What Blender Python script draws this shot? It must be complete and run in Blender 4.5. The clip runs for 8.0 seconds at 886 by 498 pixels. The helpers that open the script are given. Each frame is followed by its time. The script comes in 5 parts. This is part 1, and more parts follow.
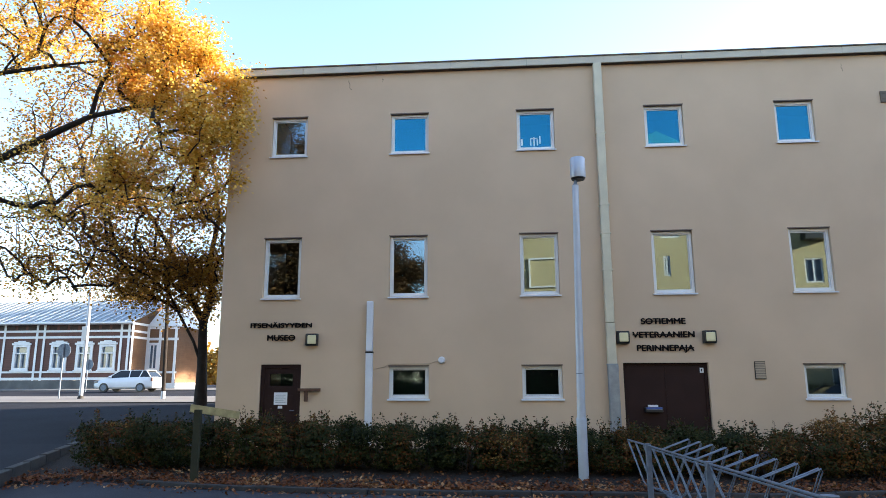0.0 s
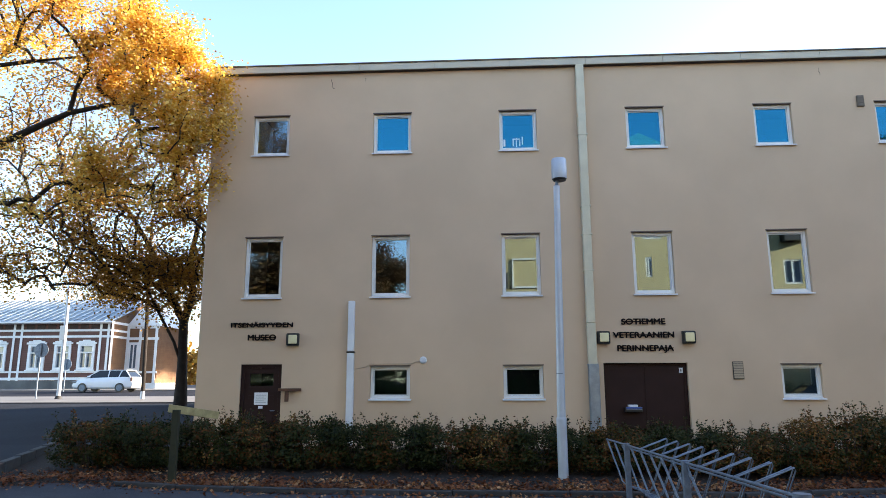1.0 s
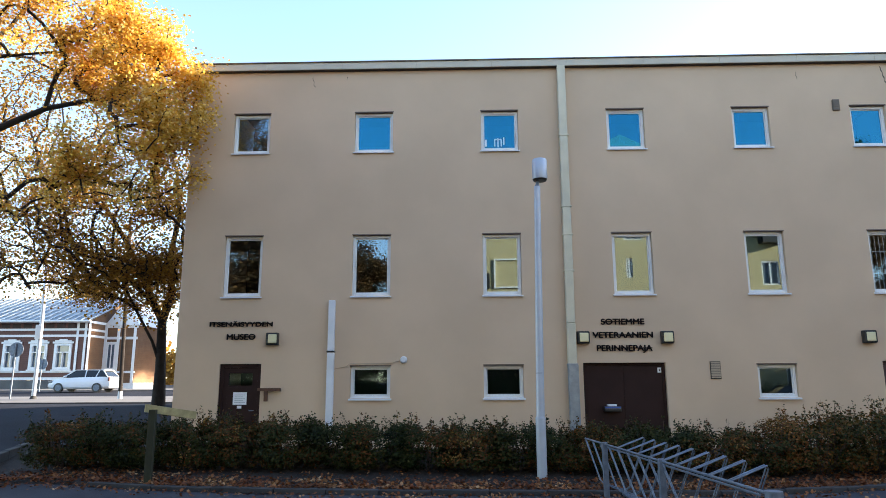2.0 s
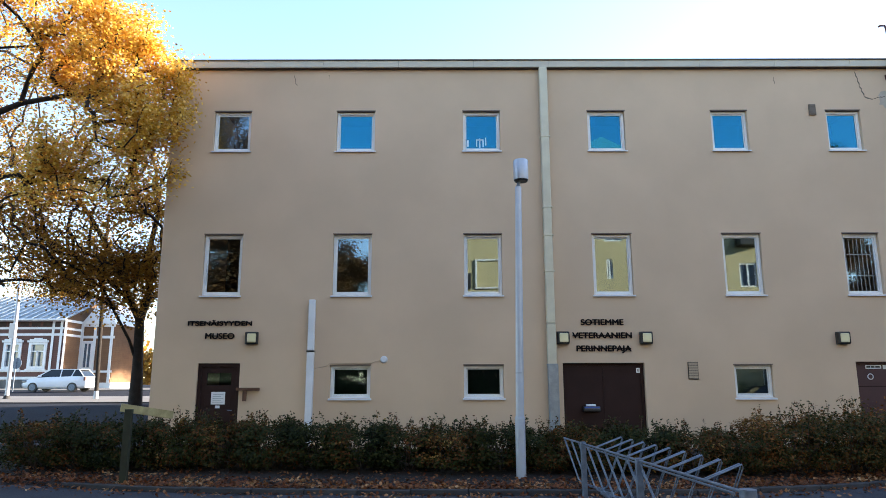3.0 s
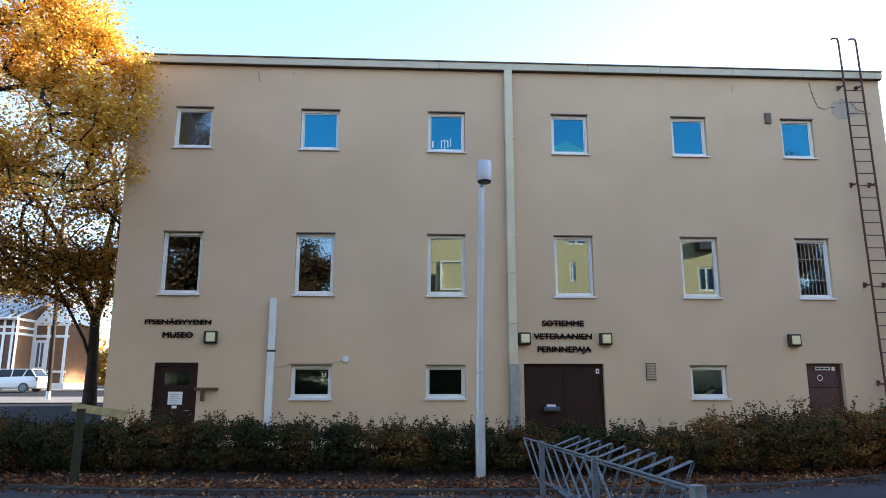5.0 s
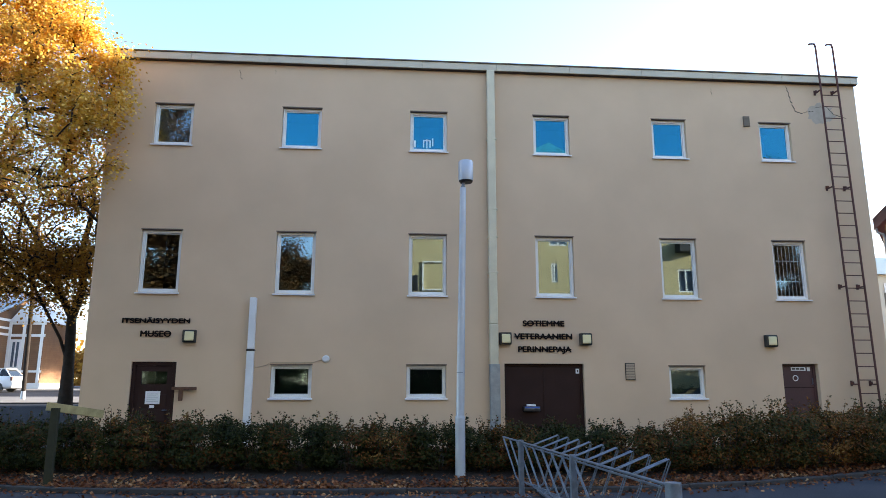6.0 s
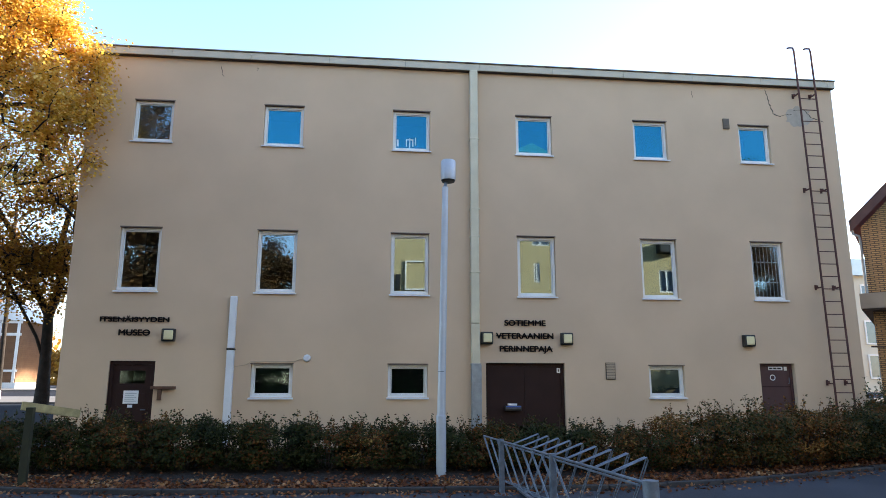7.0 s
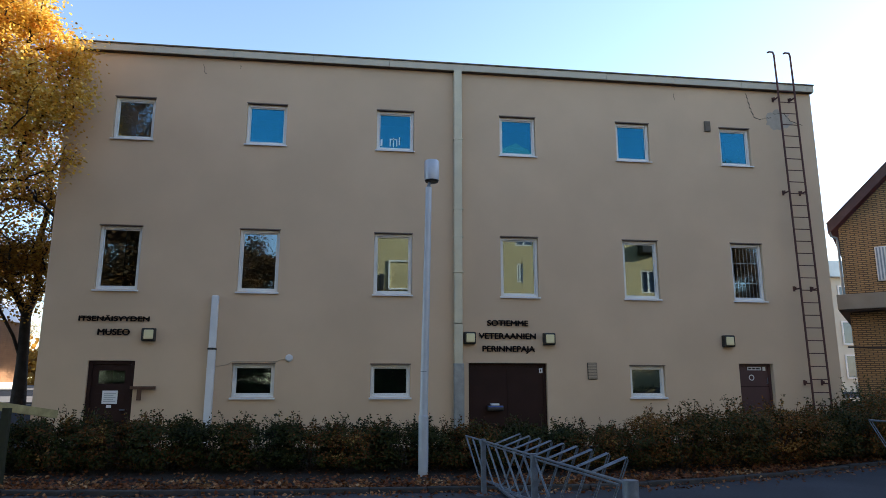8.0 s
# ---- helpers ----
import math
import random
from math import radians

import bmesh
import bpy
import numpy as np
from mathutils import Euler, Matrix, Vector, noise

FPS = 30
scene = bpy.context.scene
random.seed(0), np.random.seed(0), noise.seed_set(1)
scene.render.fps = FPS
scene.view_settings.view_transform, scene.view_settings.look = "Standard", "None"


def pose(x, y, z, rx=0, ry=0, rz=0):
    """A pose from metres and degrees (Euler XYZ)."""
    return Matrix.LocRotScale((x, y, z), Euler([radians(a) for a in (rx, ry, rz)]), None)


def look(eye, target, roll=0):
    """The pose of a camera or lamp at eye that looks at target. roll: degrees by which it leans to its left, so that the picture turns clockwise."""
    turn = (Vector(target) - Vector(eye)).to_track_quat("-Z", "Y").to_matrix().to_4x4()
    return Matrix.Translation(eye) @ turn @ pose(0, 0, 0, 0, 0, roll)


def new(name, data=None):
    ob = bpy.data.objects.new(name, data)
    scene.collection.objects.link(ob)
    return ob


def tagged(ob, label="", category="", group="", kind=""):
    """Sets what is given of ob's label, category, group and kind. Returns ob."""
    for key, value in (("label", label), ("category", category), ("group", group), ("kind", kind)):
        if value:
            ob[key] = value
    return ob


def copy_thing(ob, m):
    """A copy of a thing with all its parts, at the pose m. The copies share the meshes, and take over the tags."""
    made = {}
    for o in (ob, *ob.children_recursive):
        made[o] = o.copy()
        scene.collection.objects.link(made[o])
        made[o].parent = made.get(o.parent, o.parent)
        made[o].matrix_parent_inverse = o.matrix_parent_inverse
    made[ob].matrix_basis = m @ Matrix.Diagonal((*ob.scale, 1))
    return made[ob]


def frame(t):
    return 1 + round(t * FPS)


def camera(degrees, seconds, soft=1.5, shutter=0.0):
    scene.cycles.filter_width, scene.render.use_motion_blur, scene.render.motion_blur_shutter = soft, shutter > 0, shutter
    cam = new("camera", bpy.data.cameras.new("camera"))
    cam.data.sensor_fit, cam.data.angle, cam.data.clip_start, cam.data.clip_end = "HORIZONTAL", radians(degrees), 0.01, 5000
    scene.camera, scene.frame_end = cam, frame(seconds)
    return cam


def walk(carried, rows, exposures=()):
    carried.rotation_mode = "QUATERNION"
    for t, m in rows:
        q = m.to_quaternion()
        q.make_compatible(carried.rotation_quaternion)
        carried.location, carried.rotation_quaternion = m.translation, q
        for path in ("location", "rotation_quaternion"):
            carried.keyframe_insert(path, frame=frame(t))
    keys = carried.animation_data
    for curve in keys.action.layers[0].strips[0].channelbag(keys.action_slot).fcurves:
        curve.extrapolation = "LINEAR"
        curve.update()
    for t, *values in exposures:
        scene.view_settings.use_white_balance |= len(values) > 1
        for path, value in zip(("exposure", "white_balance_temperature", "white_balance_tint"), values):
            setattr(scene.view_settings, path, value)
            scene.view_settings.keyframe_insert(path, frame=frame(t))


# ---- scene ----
cam = camera(66.9, 8.0, soft=0.8)
PATH = [
    (0, (5.925, -2.699, 1.829), (5.771, -0.743, 2.215), -0.2),
    (0.5, (5.945, -2.7, 1.827), (5.814, -0.742, 2.214), -0.2),
    (1, (5.978, -2.696, 1.826), (5.871, -0.737, 2.212), -0.2),
    (1.5, (6.005, -2.694, 1.821), (5.923, -0.733, 2.207), -0.2),
    (3, (6.041, -2.689, 1.805), (6.039, -0.727, 2.192), -0.1),
    (3.5, (6.053, -2.702, 1.798), (6.077, -0.74, 2.186), -0.0),
    (4, (6.07, -2.703, 1.793), (6.118, -0.742, 2.181), -0.0),
    (4.5, (6.086, -2.701, 1.783), (6.16, -0.74, 2.173), -0.0),
    (6, (6.133, -2.7, 1.744), (6.284, -0.745, 2.138), 0.1),
    (6.5, (6.15, -2.703, 1.74), (6.327, -0.75, 2.133), 0.1),
    (7, (6.156, -2.705, 1.736), (6.357, -0.755, 2.129), 0.1),
    (7.5, (6.156, -2.706, 1.74), (6.382, -0.758, 2.133), 0.1),
    (8, (6.167, -2.716, 1.745), (6.416, -0.771, 2.137), 0.1),
]
SKY, SKY_SAT, SUN, GLASS_IOR = 0.13, 1.0, 5.0, 2.1
EXPOSURES = [(0.0, 2.45, 6700, 14), (7.7, 2.45, 6700, 14), (8.0, 1.75, 6700, 14)]
walk(cam, [(t, look(eye, target, roll)) for t, eye, target, roll in PATH], EXPOSURES)

# ---- world, sun, exposure ----
SUN_EL, SUN_AZ = 15.0, 20.0      # azimuth from +x towards +y
sun_dir = Vector((math.cos(radians(SUN_EL)) * math.cos(radians(SUN_AZ)),
                  math.cos(radians(SUN_EL)) * math.sin(radians(SUN_AZ)), math.sin(radians(SUN_EL))))
world = bpy.data.worlds.new("world")
scene.world = world
world.use_nodes = True
wn = world.node_tree.nodes
sky = wn.new("ShaderNodeTexSky")
sky.sky_type = "NISHITA"
sky.sun_disc = False
sky.sun_elevation = radians(SUN_EL)
sky.sun_rotation = radians(90 - SUN_AZ)
sky.altitude = 50
sky.air_density, sky.dust_density, sky.ozone_density = 1.0, 0.4, 2.0
wn["Background"].inputs["Strength"].default_value = SKY
sat = wn.new("ShaderNodeHueSaturation")
sat.inputs["Saturation"].default_value = SKY_SAT
world.node_tree.links.new(sky.outputs[0], sat.inputs["Color"])
world.node_tree.links.new(sat.outputs[0], wn["Background"].inputs["Color"])
sun = new("sun", bpy.data.lights.new("sun", "SUN"))
sun.data.energy, sun.data.angle, sun.data.color = SUN, radians(0.5), (1.0, 0.87, 0.68)
sun.matrix_world = look(tuple(sun_dir * 80), (0, 0, 0))


# ---- materials ----
def mat(name, color, rough=0.8, metal=0.0, var=0.12, scale=3.0, fine=40.0, bump=0.15, dist=0.01, spec=0.5, rand=0.0, second=None, second_at=0.55):
    m = bpy.data.materials.new(name)
    m.use_nodes = True
    nt = m.node_tree
    N, L = nt.nodes, nt.links
    b = N["Principled BSDF"]
    b.inputs["Roughness"].default_value = rough
    b.inputs["Metallic"].default_value = metal
    b.inputs["Specular IOR Level"].default_value = spec
    geo = N.new("ShaderNodeTexCoord")
    n1, n2 = N.new("ShaderNodeTexNoise"), N.new("ShaderNodeTexNoise")
    for n, s, d in ((n1, scale, 5.0), (n2, fine, 3.0)):
        n.inputs["Scale"].default_value = s
        n.inputs["Detail"].default_value = d
        L.new(geo.outputs["Object"], n.inputs["Vector"])
    mix = N.new("ShaderNodeMix")
    mix.data_type = "RGBA"
    c = Vector(color)
    a = c * (1 - var)
    bb = Vector(second) if second else c * (1 + var)
    mix.inputs["A"].default_value = (*a, 1)
    mix.inputs["B"].default_value = (*bb, 1)
    ramp = N.new("ShaderNodeMapRange")
    ramp.inputs["From Min"].default_value = second_at - 0.17
    ramp.inputs["From Max"].default_value = second_at + 0.17
    L.new(n1.outputs["Fac"], ramp.inputs["Value"])
    L.new(ramp.outputs["Result"], mix.inputs["Factor"])
    hsv = N.new("ShaderNodeHueSaturation")
    L.new(mix.outputs["Result"], hsv.inputs["Color"])
    add = N.new("ShaderNodeMapRange")
    add.inputs["To Min"].default_value = 1 - var * 0.9
    add.inputs["To Max"].default_value = 1 + var * 0.9
    L.new(n2.outputs["Fac"], add.inputs["Value"])
    val = add.outputs["Result"]
    if rand:
        info = N.new("ShaderNodeObjectInfo")
        mr = N.new("ShaderNodeMapRange")
        mr.inputs["To Min"].default_value, mr.inputs["To Max"].default_value = 1 - rand, 1 + rand
        L.new(info.outputs["Random"], mr.inputs["Value"])
        mu = N.new("ShaderNodeMath")
        mu.operation = "MULTIPLY"
        L.new(val, mu.inputs[0])
        L.new(mr.outputs["Result"], mu.inputs[1])
        val = mu.outputs[0]
    L.new(val, hsv.inputs["Value"])
    L.new(hsv.outputs["Color"], b.inputs["Base Color"])
    if bump:
        bp = N.new("ShaderNodeBump")
        bp.inputs["Strength"].default_value = bump
        bp.inputs["Distance"].default_value = dist
        L.new(n2.outputs["Fac"], bp.inputs["Height"])
        L.new(bp.outputs["Normal"], b.inputs["Normal"])
    return m


def leaf_mat(name, stops, rough=0.6, trans=0.35, patch=0.9):
    """Leaves: colour by island and by slow patches in space, some light passing through."""
    m = bpy.data.materials.new(name)
    m.use_nodes = True
    N, L = m.node_tree.nodes, m.node_tree.links
    b = N["Principled BSDF"]
    b.inputs["Roughness"].default_value = rough
    b.inputs["Specular IOR Level"].default_value = 0.15
    geo = N.new("ShaderNodeNewGeometry")
    noi = N.new("ShaderNodeTexNoise")
    noi.inputs["Scale"].default_value = patch
    noi.inputs["Detail"].default_value = 2
    L.new(geo.outputs["Position"], noi.inputs["Vector"])
    a1 = N.new("ShaderNodeMath")
    a1.operation = "MULTIPLY_ADD"
    a1.inputs[1].default_value = 0.55
    L.new(geo.outputs["Random Per Island"], a1.inputs[0])
    a2 = N.new("ShaderNodeMath")
    a2.operation = "MULTIPLY_ADD"
    a2.inputs[1].default_value = 1.5
    a2.inputs[2].default_value = -0.53
    L.new(noi.outputs["Fac"], a2.inputs[0])
    L.new(a2.outputs[0], a1.inputs[2])
    ramp = N.new("ShaderNodeValToRGB")
    while len(ramp.color_ramp.elements) < len(stops):
        ramp.color_ramp.elements.new(0.5)
    for e, (p, c) in zip(ramp.color_ramp.elements, stops):
        e.position, e.color = p, (*c, 1)
    L.new(a1.outputs[0], ramp.inputs["Fac"])
    L.new(ramp.outputs["Color"], b.inputs["Base Color"])
    tr = N.new("ShaderNodeBsdfTranslucent")
    L.new(ramp.outputs["Color"], tr.inputs["Color"])
    mix = N.new("ShaderNodeMixShader")
    mix.inputs[0].default_value = trans
    L.new(b.outputs[0], mix.inputs[1])
    L.new(tr.outputs[0], mix.inputs[2])
    L.new(mix.outputs[0], N["Material Output"].inputs["Surface"])
    return m


def brick_mat(name, c1, c2, mortar, w, h, axes="xz", joint=0.012, bump=0.5):
    m = bpy.data.materials.new(name)
    m.use_nodes = True
    N, L = m.node_tree.nodes, m.node_tree.links
    b = N["Principled BSDF"]
    b.inputs["Roughness"].default_value = 0.85
    tc, sep, com = N.new("ShaderNodeTexCoord"), N.new("ShaderNodeSeparateXYZ"), N.new("ShaderNodeCombineXYZ")
    L.new(tc.outputs["Object"], sep.inputs[0])
    L.new(sep.outputs[axes[0].upper()], com.inputs[0])
    L.new(sep.outputs[axes[1].upper()], com.inputs[1])
    br = N.new("ShaderNodeTexBrick")
    br.inputs["Color1"].default_value, br.inputs["Color2"].default_value, br.inputs["Mortar"].default_value = (*c1, 1), (*c2, 1), (*mortar, 1)
    br.inputs["Scale"].default_value = 1.0
    br.inputs["Brick Width"].default_value, br.inputs["Row Height"].default_value = w, h
    br.inputs["Mortar Size"].default_value = joint
    L.new(com.outputs[0], br.inputs["Vector"])
    noi = N.new("ShaderNodeTexNoise")
    noi.inputs["Scale"].default_value = 2.5
    noi.inputs["Detail"].default_value = 6
    L.new(tc.outputs["Object"], noi.inputs["Vector"])
    mr = N.new("ShaderNodeMapRange")
    mr.inputs["To Min"].default_value, mr.inputs["To Max"].default_value = 0.75, 1.25
    L.new(noi.outputs["Fac"], mr.inputs["Value"])
    hs = N.new("ShaderNodeHueSaturation")
    L.new(br.outputs["Color"], hs.inputs["Color"])
    L.new(mr.outputs["Result"], hs.inputs["Value"])
    L.new(hs.outputs["Color"], b.inputs["Base Color"])
    bp = N.new("ShaderNodeBump")
    bp.inputs["Strength"].default_value, bp.inputs["Distance"].default_value = bump, 0.01
    bp.invert = True
    L.new(br.outputs["Fac"], bp.inputs["Height"])
    L.new(bp.outputs["Normal"], b.inputs["Normal"])
    return m


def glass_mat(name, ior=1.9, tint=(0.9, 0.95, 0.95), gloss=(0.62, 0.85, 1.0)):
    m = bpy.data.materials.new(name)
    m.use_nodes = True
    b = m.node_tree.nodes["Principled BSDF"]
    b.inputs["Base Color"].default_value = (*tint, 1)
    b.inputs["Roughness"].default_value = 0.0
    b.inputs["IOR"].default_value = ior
    # gloss colours the reflections; its blue stands in for a bluer sky
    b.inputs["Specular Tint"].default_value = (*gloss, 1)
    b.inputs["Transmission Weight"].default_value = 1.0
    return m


M_PLASTER = mat("tan_plaster", (0.63, 0.466, 0.32), 0.92, var=0.06, scale=0.6, fine=90, bump=0.12, dist=0.004)
M_WHITE = mat("white_paint", (0.78, 0.78, 0.76), 0.45, var=0.04, scale=4, fine=60, bump=0.03)
M_SILL = mat("sill_sheet", (0.72, 0.73, 0.74), 0.4, var=0.06, scale=5, bump=0.03)
M_REVEAL = mat("brown_reveal_sheet", (0.16, 0.11, 0.085), 0.6, var=0.1)
M_FASCIA = mat("cream_roof_sheet", (0.56, 0.51, 0.40), 0.5, var=0.06, scale=1.5, bump=0.04)
M_ROOFDARK = mat("dark_roof_felt", (0.07, 0.07, 0.075), 0.85)
M_PIPE = mat("cream_pipe_paint", (0.62, 0.57, 0.42), 0.45, var=0.08, scale=2.0, bump=0.05)
M_PIPEGREY = mat("galvanised_pipe", (0.30, 0.34, 0.37), 0.45, metal=0.5, var=0.12, scale=6)
M_PIPEWHITE = mat("white_pipe_paint", (0.72, 0.74, 0.76), 0.4, var=0.05, scale=2.5, bump=0.03)
M_DOOR = mat("dark_brown_door", (0.030, 0.013, 0.011), 0.6, spec=0.2, var=0.12, scale=2, bump=0.05)
M_DOORRED = mat("maroon_door", (0.070, 0.028, 0.030), 0.55, var=0.12, scale=2, bump=0.05)
M_BLACK = mat("black_metal", (0.022, 0.021, 0.020), 0.45, var=0.2, bump=0.03)
M_LETTER = mat("letter_metal", (0.014, 0.010, 0.009), 0.8, spec=0.1, var=0.2, bump=0.03)
M_BROWNWOOD = mat("brown_stained_wood", (0.11, 0.048, 0.026), 0.7, var=0.2, scale=8)
M_DIFF = mat("yellowed_lamp_glass", (0.78, 0.70, 0.42), 0.3, var=0.05, bump=0.0)
M_PAPER = mat("paper", (0.80, 0.81, 0.82), 0.8, var=0.02, bump=0.0)
M_BLUE = mat("blue_label", (0.05, 0.12, 0.42), 0.5, var=0.05, bump=0.0)
M_STEEL = mat("galvanised_steel", (0.15, 0.185, 0.235), 0.5, metal=0.35, var=0.2, scale=9, fine=60, bump=0.06)
M_LAMP = mat("lamp_post_paint", (0.45, 0.50, 0.57), 0.4, metal=0.2, var=0.07, scale=3, bump=0.03)
M_DARKSTEEL = mat("brown_ladder_paint", (0.105, 0.048, 0.043), 0.65, spec=0.2, var=0.15, scale=5)
M_VENT = mat("vent_grille", (0.44, 0.34, 0.24), 0.6, var=0.1)
M_SLOT = mat("slot_shade", (0.03, 0.027, 0.024), 0.9, var=0.1)
M_VENTDARK = mat("dark_vent", (0.145, 0.115, 0.085), 0.6, var=0.1)
M_PATCH = mat("grey_mortar_patch", (0.46, 0.40, 0.33), 0.9, var=0.12, scale=4)
M_CRACK = mat("dark_crack", (0.10, 0.085, 0.07), 0.95, var=0.2)
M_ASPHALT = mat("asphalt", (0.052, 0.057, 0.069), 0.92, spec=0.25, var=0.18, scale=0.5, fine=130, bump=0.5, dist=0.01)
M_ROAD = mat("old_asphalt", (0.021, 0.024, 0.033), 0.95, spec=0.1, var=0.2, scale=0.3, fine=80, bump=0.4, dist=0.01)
M_PAVE = mat("pale_pavement", (0.16, 0.155, 0.15), 0.9, var=0.12, scale=0.4, fine=30, bump=0.2)
M_SOIL = mat("bed_soil", (0.018, 0.012, 0.009), 0.95, var=0.35, scale=2.5, fine=30, bump=0.9, dist=0.03)
M_KERB = mat("kerb_concrete", (0.044, 0.044, 0.046), 0.9, var=0.2, scale=4, fine=70, bump=0.4, rand=0.16)
M_BARK = mat("dark_bark", (0.022, 0.017, 0.014), 0.95, var=0.35, scale=5, fine=30, bump=1.0, dist=0.03)
M_STEM = mat("shrub_stem", (0.085, 0.055, 0.040), 0.9, var=0.25, scale=12)
M_GREENPOST = mat("green_post_paint", (0.024, 0.027, 0.013), 0.75, var=0.2, scale=6)
M_YELLOWBOARD = mat("weathered_yellow_board", (0.36, 0.30, 0.14), 0.75, var=0.2, scale=7)
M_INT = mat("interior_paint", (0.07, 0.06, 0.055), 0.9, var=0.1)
M_GLASS = glass_mat("window_glass", GLASS_IOR)
# upper panes: the mirrored blue sky is put into the glass tint
M_GLASSBLUE = glass_mat("sky_tinted_glass", GLASS_IOR + 0.3, (0.05, 0.30, 0.50), (0.07, 0.64, 0.92))
M_FARGLASS = mat("far_glass", (0.10, 0.14, 0.18), 0.08, var=0.1, bump=0.0, spec=1.0)
M_BRICK = brick_mat("ochre_brick", (0.46, 0.29, 0.13), (0.40, 0.24, 0.10), (0.11, 0.08, 0.05), 0.27, 0.075, "xz", 0.017)
M_CONC = mat("concrete_band", (0.30, 0.265, 0.21), 0.9, var=0.1, scale=1.5)
M_BARGE = mat("faded_barge_paint", (0.20, 0.125, 0.115), 0.8, var=0.12)
M_REDROOF = mat("red_brown_roof", (0.20, 0.075, 0.065), 0.6, var=0.15, scale=2)
M_DARKWOOD = mat("dark_soffit", (0.060, 0.040, 0.032), 0.8, var=0.2)
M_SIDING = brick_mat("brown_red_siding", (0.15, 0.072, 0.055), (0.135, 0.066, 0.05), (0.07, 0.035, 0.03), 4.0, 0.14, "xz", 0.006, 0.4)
# same boards on the sunny side, sunlight put into a lighter, warmer colour
M_SIDINGG = brick_mat("sunlit_gable_siding", (0.19, 0.10, 0.05), (0.175, 0.09, 0.045), (0.12, 0.07, 0.04), 4.0, 0.14, "yz", 0.006, 0.4)
M_METALROOF = mat("pale_sheet_roof", (0.50, 0.55, 0.58), 0.35, metal=0.45, var=0.1, scale=0.8, bump=0.03)
M_STONE = mat("granite_plinth", (0.13,0.127,0.12), 0.9, var=0.25, scale=1.2)
M_YELLOWWALL = mat("pale_yellow_render", (0.50, 0.41, 0.22), 0.9, var=0.04, scale=0.6)
M_CREAM = mat("cream_render", (0.62, 0.58, 0.47), 0.9, var=0.04, scale=0.6)
L_MAPLE = leaf_mat("maple_leaves", [(0.0, (0.47, 0.19, 0.05)), (0.3, (0.67, 0.365, 0.06)), (0.6, (0.80, 0.545, 0.09)), (1.0, (0.90, 0.74, 0.35))], trans=0.42)
L_MAPLEDULL = leaf_mat("dull_maple_leaves", [(0.0, (0.10, 0.055, 0.015)), (0.35, (0.25, 0.12, 0.02)), (0.7, (0.40, 0.21, 0.03)), (1.0, (0.50, 0.31, 0.05))], trans=0.38)
# darker maple ramp: shade of the mirrored crowns is put into the leaf colour
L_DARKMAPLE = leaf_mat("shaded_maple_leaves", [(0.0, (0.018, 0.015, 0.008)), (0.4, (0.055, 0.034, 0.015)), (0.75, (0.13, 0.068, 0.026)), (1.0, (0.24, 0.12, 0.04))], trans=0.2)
L_HEDGE = leaf_mat("hedge_leaves", [(0.0, (0.008, 0.014, 0.005)), (0.36, (0.024, 0.035, 0.009)), (0.56, (0.052, 0.052, 0.013)), (0.72, (0.105, 0.036, 0.012)), (0.86, (0.17, 0.075, 0.02)), (1.0, (0.34, 0.24, 0.07))], trans=0.2, patch=0.8)
L_HEDGEWARM = leaf_mat("warm_hedge_leaves", [(0.0, (0.014, 0.022, 0.007)), (0.34, (0.042, 0.048, 0.013)), (0.5, (0.12, 0.072, 0.018)), (0.68, (0.175, 0.062, 0.02)), (0.84, (0.30, 0.14, 0.035)), (1.0, (0.46, 0.30, 0.10))], trans=0.2, patch=0.8)
L_GREEN = leaf_mat("dark_green_leaves", [(0.0, (0.020, 0.036, 0.012)), (0.6, (0.045, 0.075, 0.024)), (1.0, (0.09, 0.085, 0.03))], trans=0.2)
L_LITTER = leaf_mat("fallen_leaves", [(0.0, (0.07, 0.024, 0.012)), (0.45, (0.165, 0.058, 0.025)), (0.75, (0.28, 0.125, 0.05)), (1.0, (0.50, 0.32, 0.17))], trans=0.1, patch=1.5)


# ---- mesh helpers ----
def part(name, bm, material, parent=None, label=""):
    me = bpy.data.meshes.new(name)
    bm.to_mesh(me)
    bm.free()
    me.materials.append(material)
    ob = new(name, me)
    if parent is not None:
        ob.parent = parent
    if label:
        ob["label"] = label
    return ob


def mesh_ob(name, verts, faces, material, parent=None, label=""):
    me = bpy.data.meshes.new(name)
    me.from_pydata(verts, [], faces)
    me.materials.append(material)
    ob = new(name, me)
    if parent is not None:
        ob.parent = parent
    if label:
        ob["label"] = label
    return ob


def add_box(bm, x0, y0, z0, x1, y1, z1, bevel=0.0):
    r = bmesh.ops.create_cube(bm, size=1.0)
    vs = r["verts"]
    bmesh.ops.scale(bm, vec=(x1 - x0, y1 - y0, z1 - z0), verts=vs)
    bmesh.ops.translate(bm, vec=((x0 + x1) / 2, (y0 + y1) / 2, (z0 + z1) / 2), verts=vs)
    if bevel:
        es = list({e for v in vs for e in v.link_edges})
        bmesh.ops.bevel(bm, geom=es, offset=bevel, segments=2, affect="EDGES", profile=0.5)


def box(x0, y0, z0, x1, y1, z1, bevel=0.0):
    bm = bmesh.new()
    add_box(bm, x0, y0, z0, x1, y1, z1, bevel)
    return bm


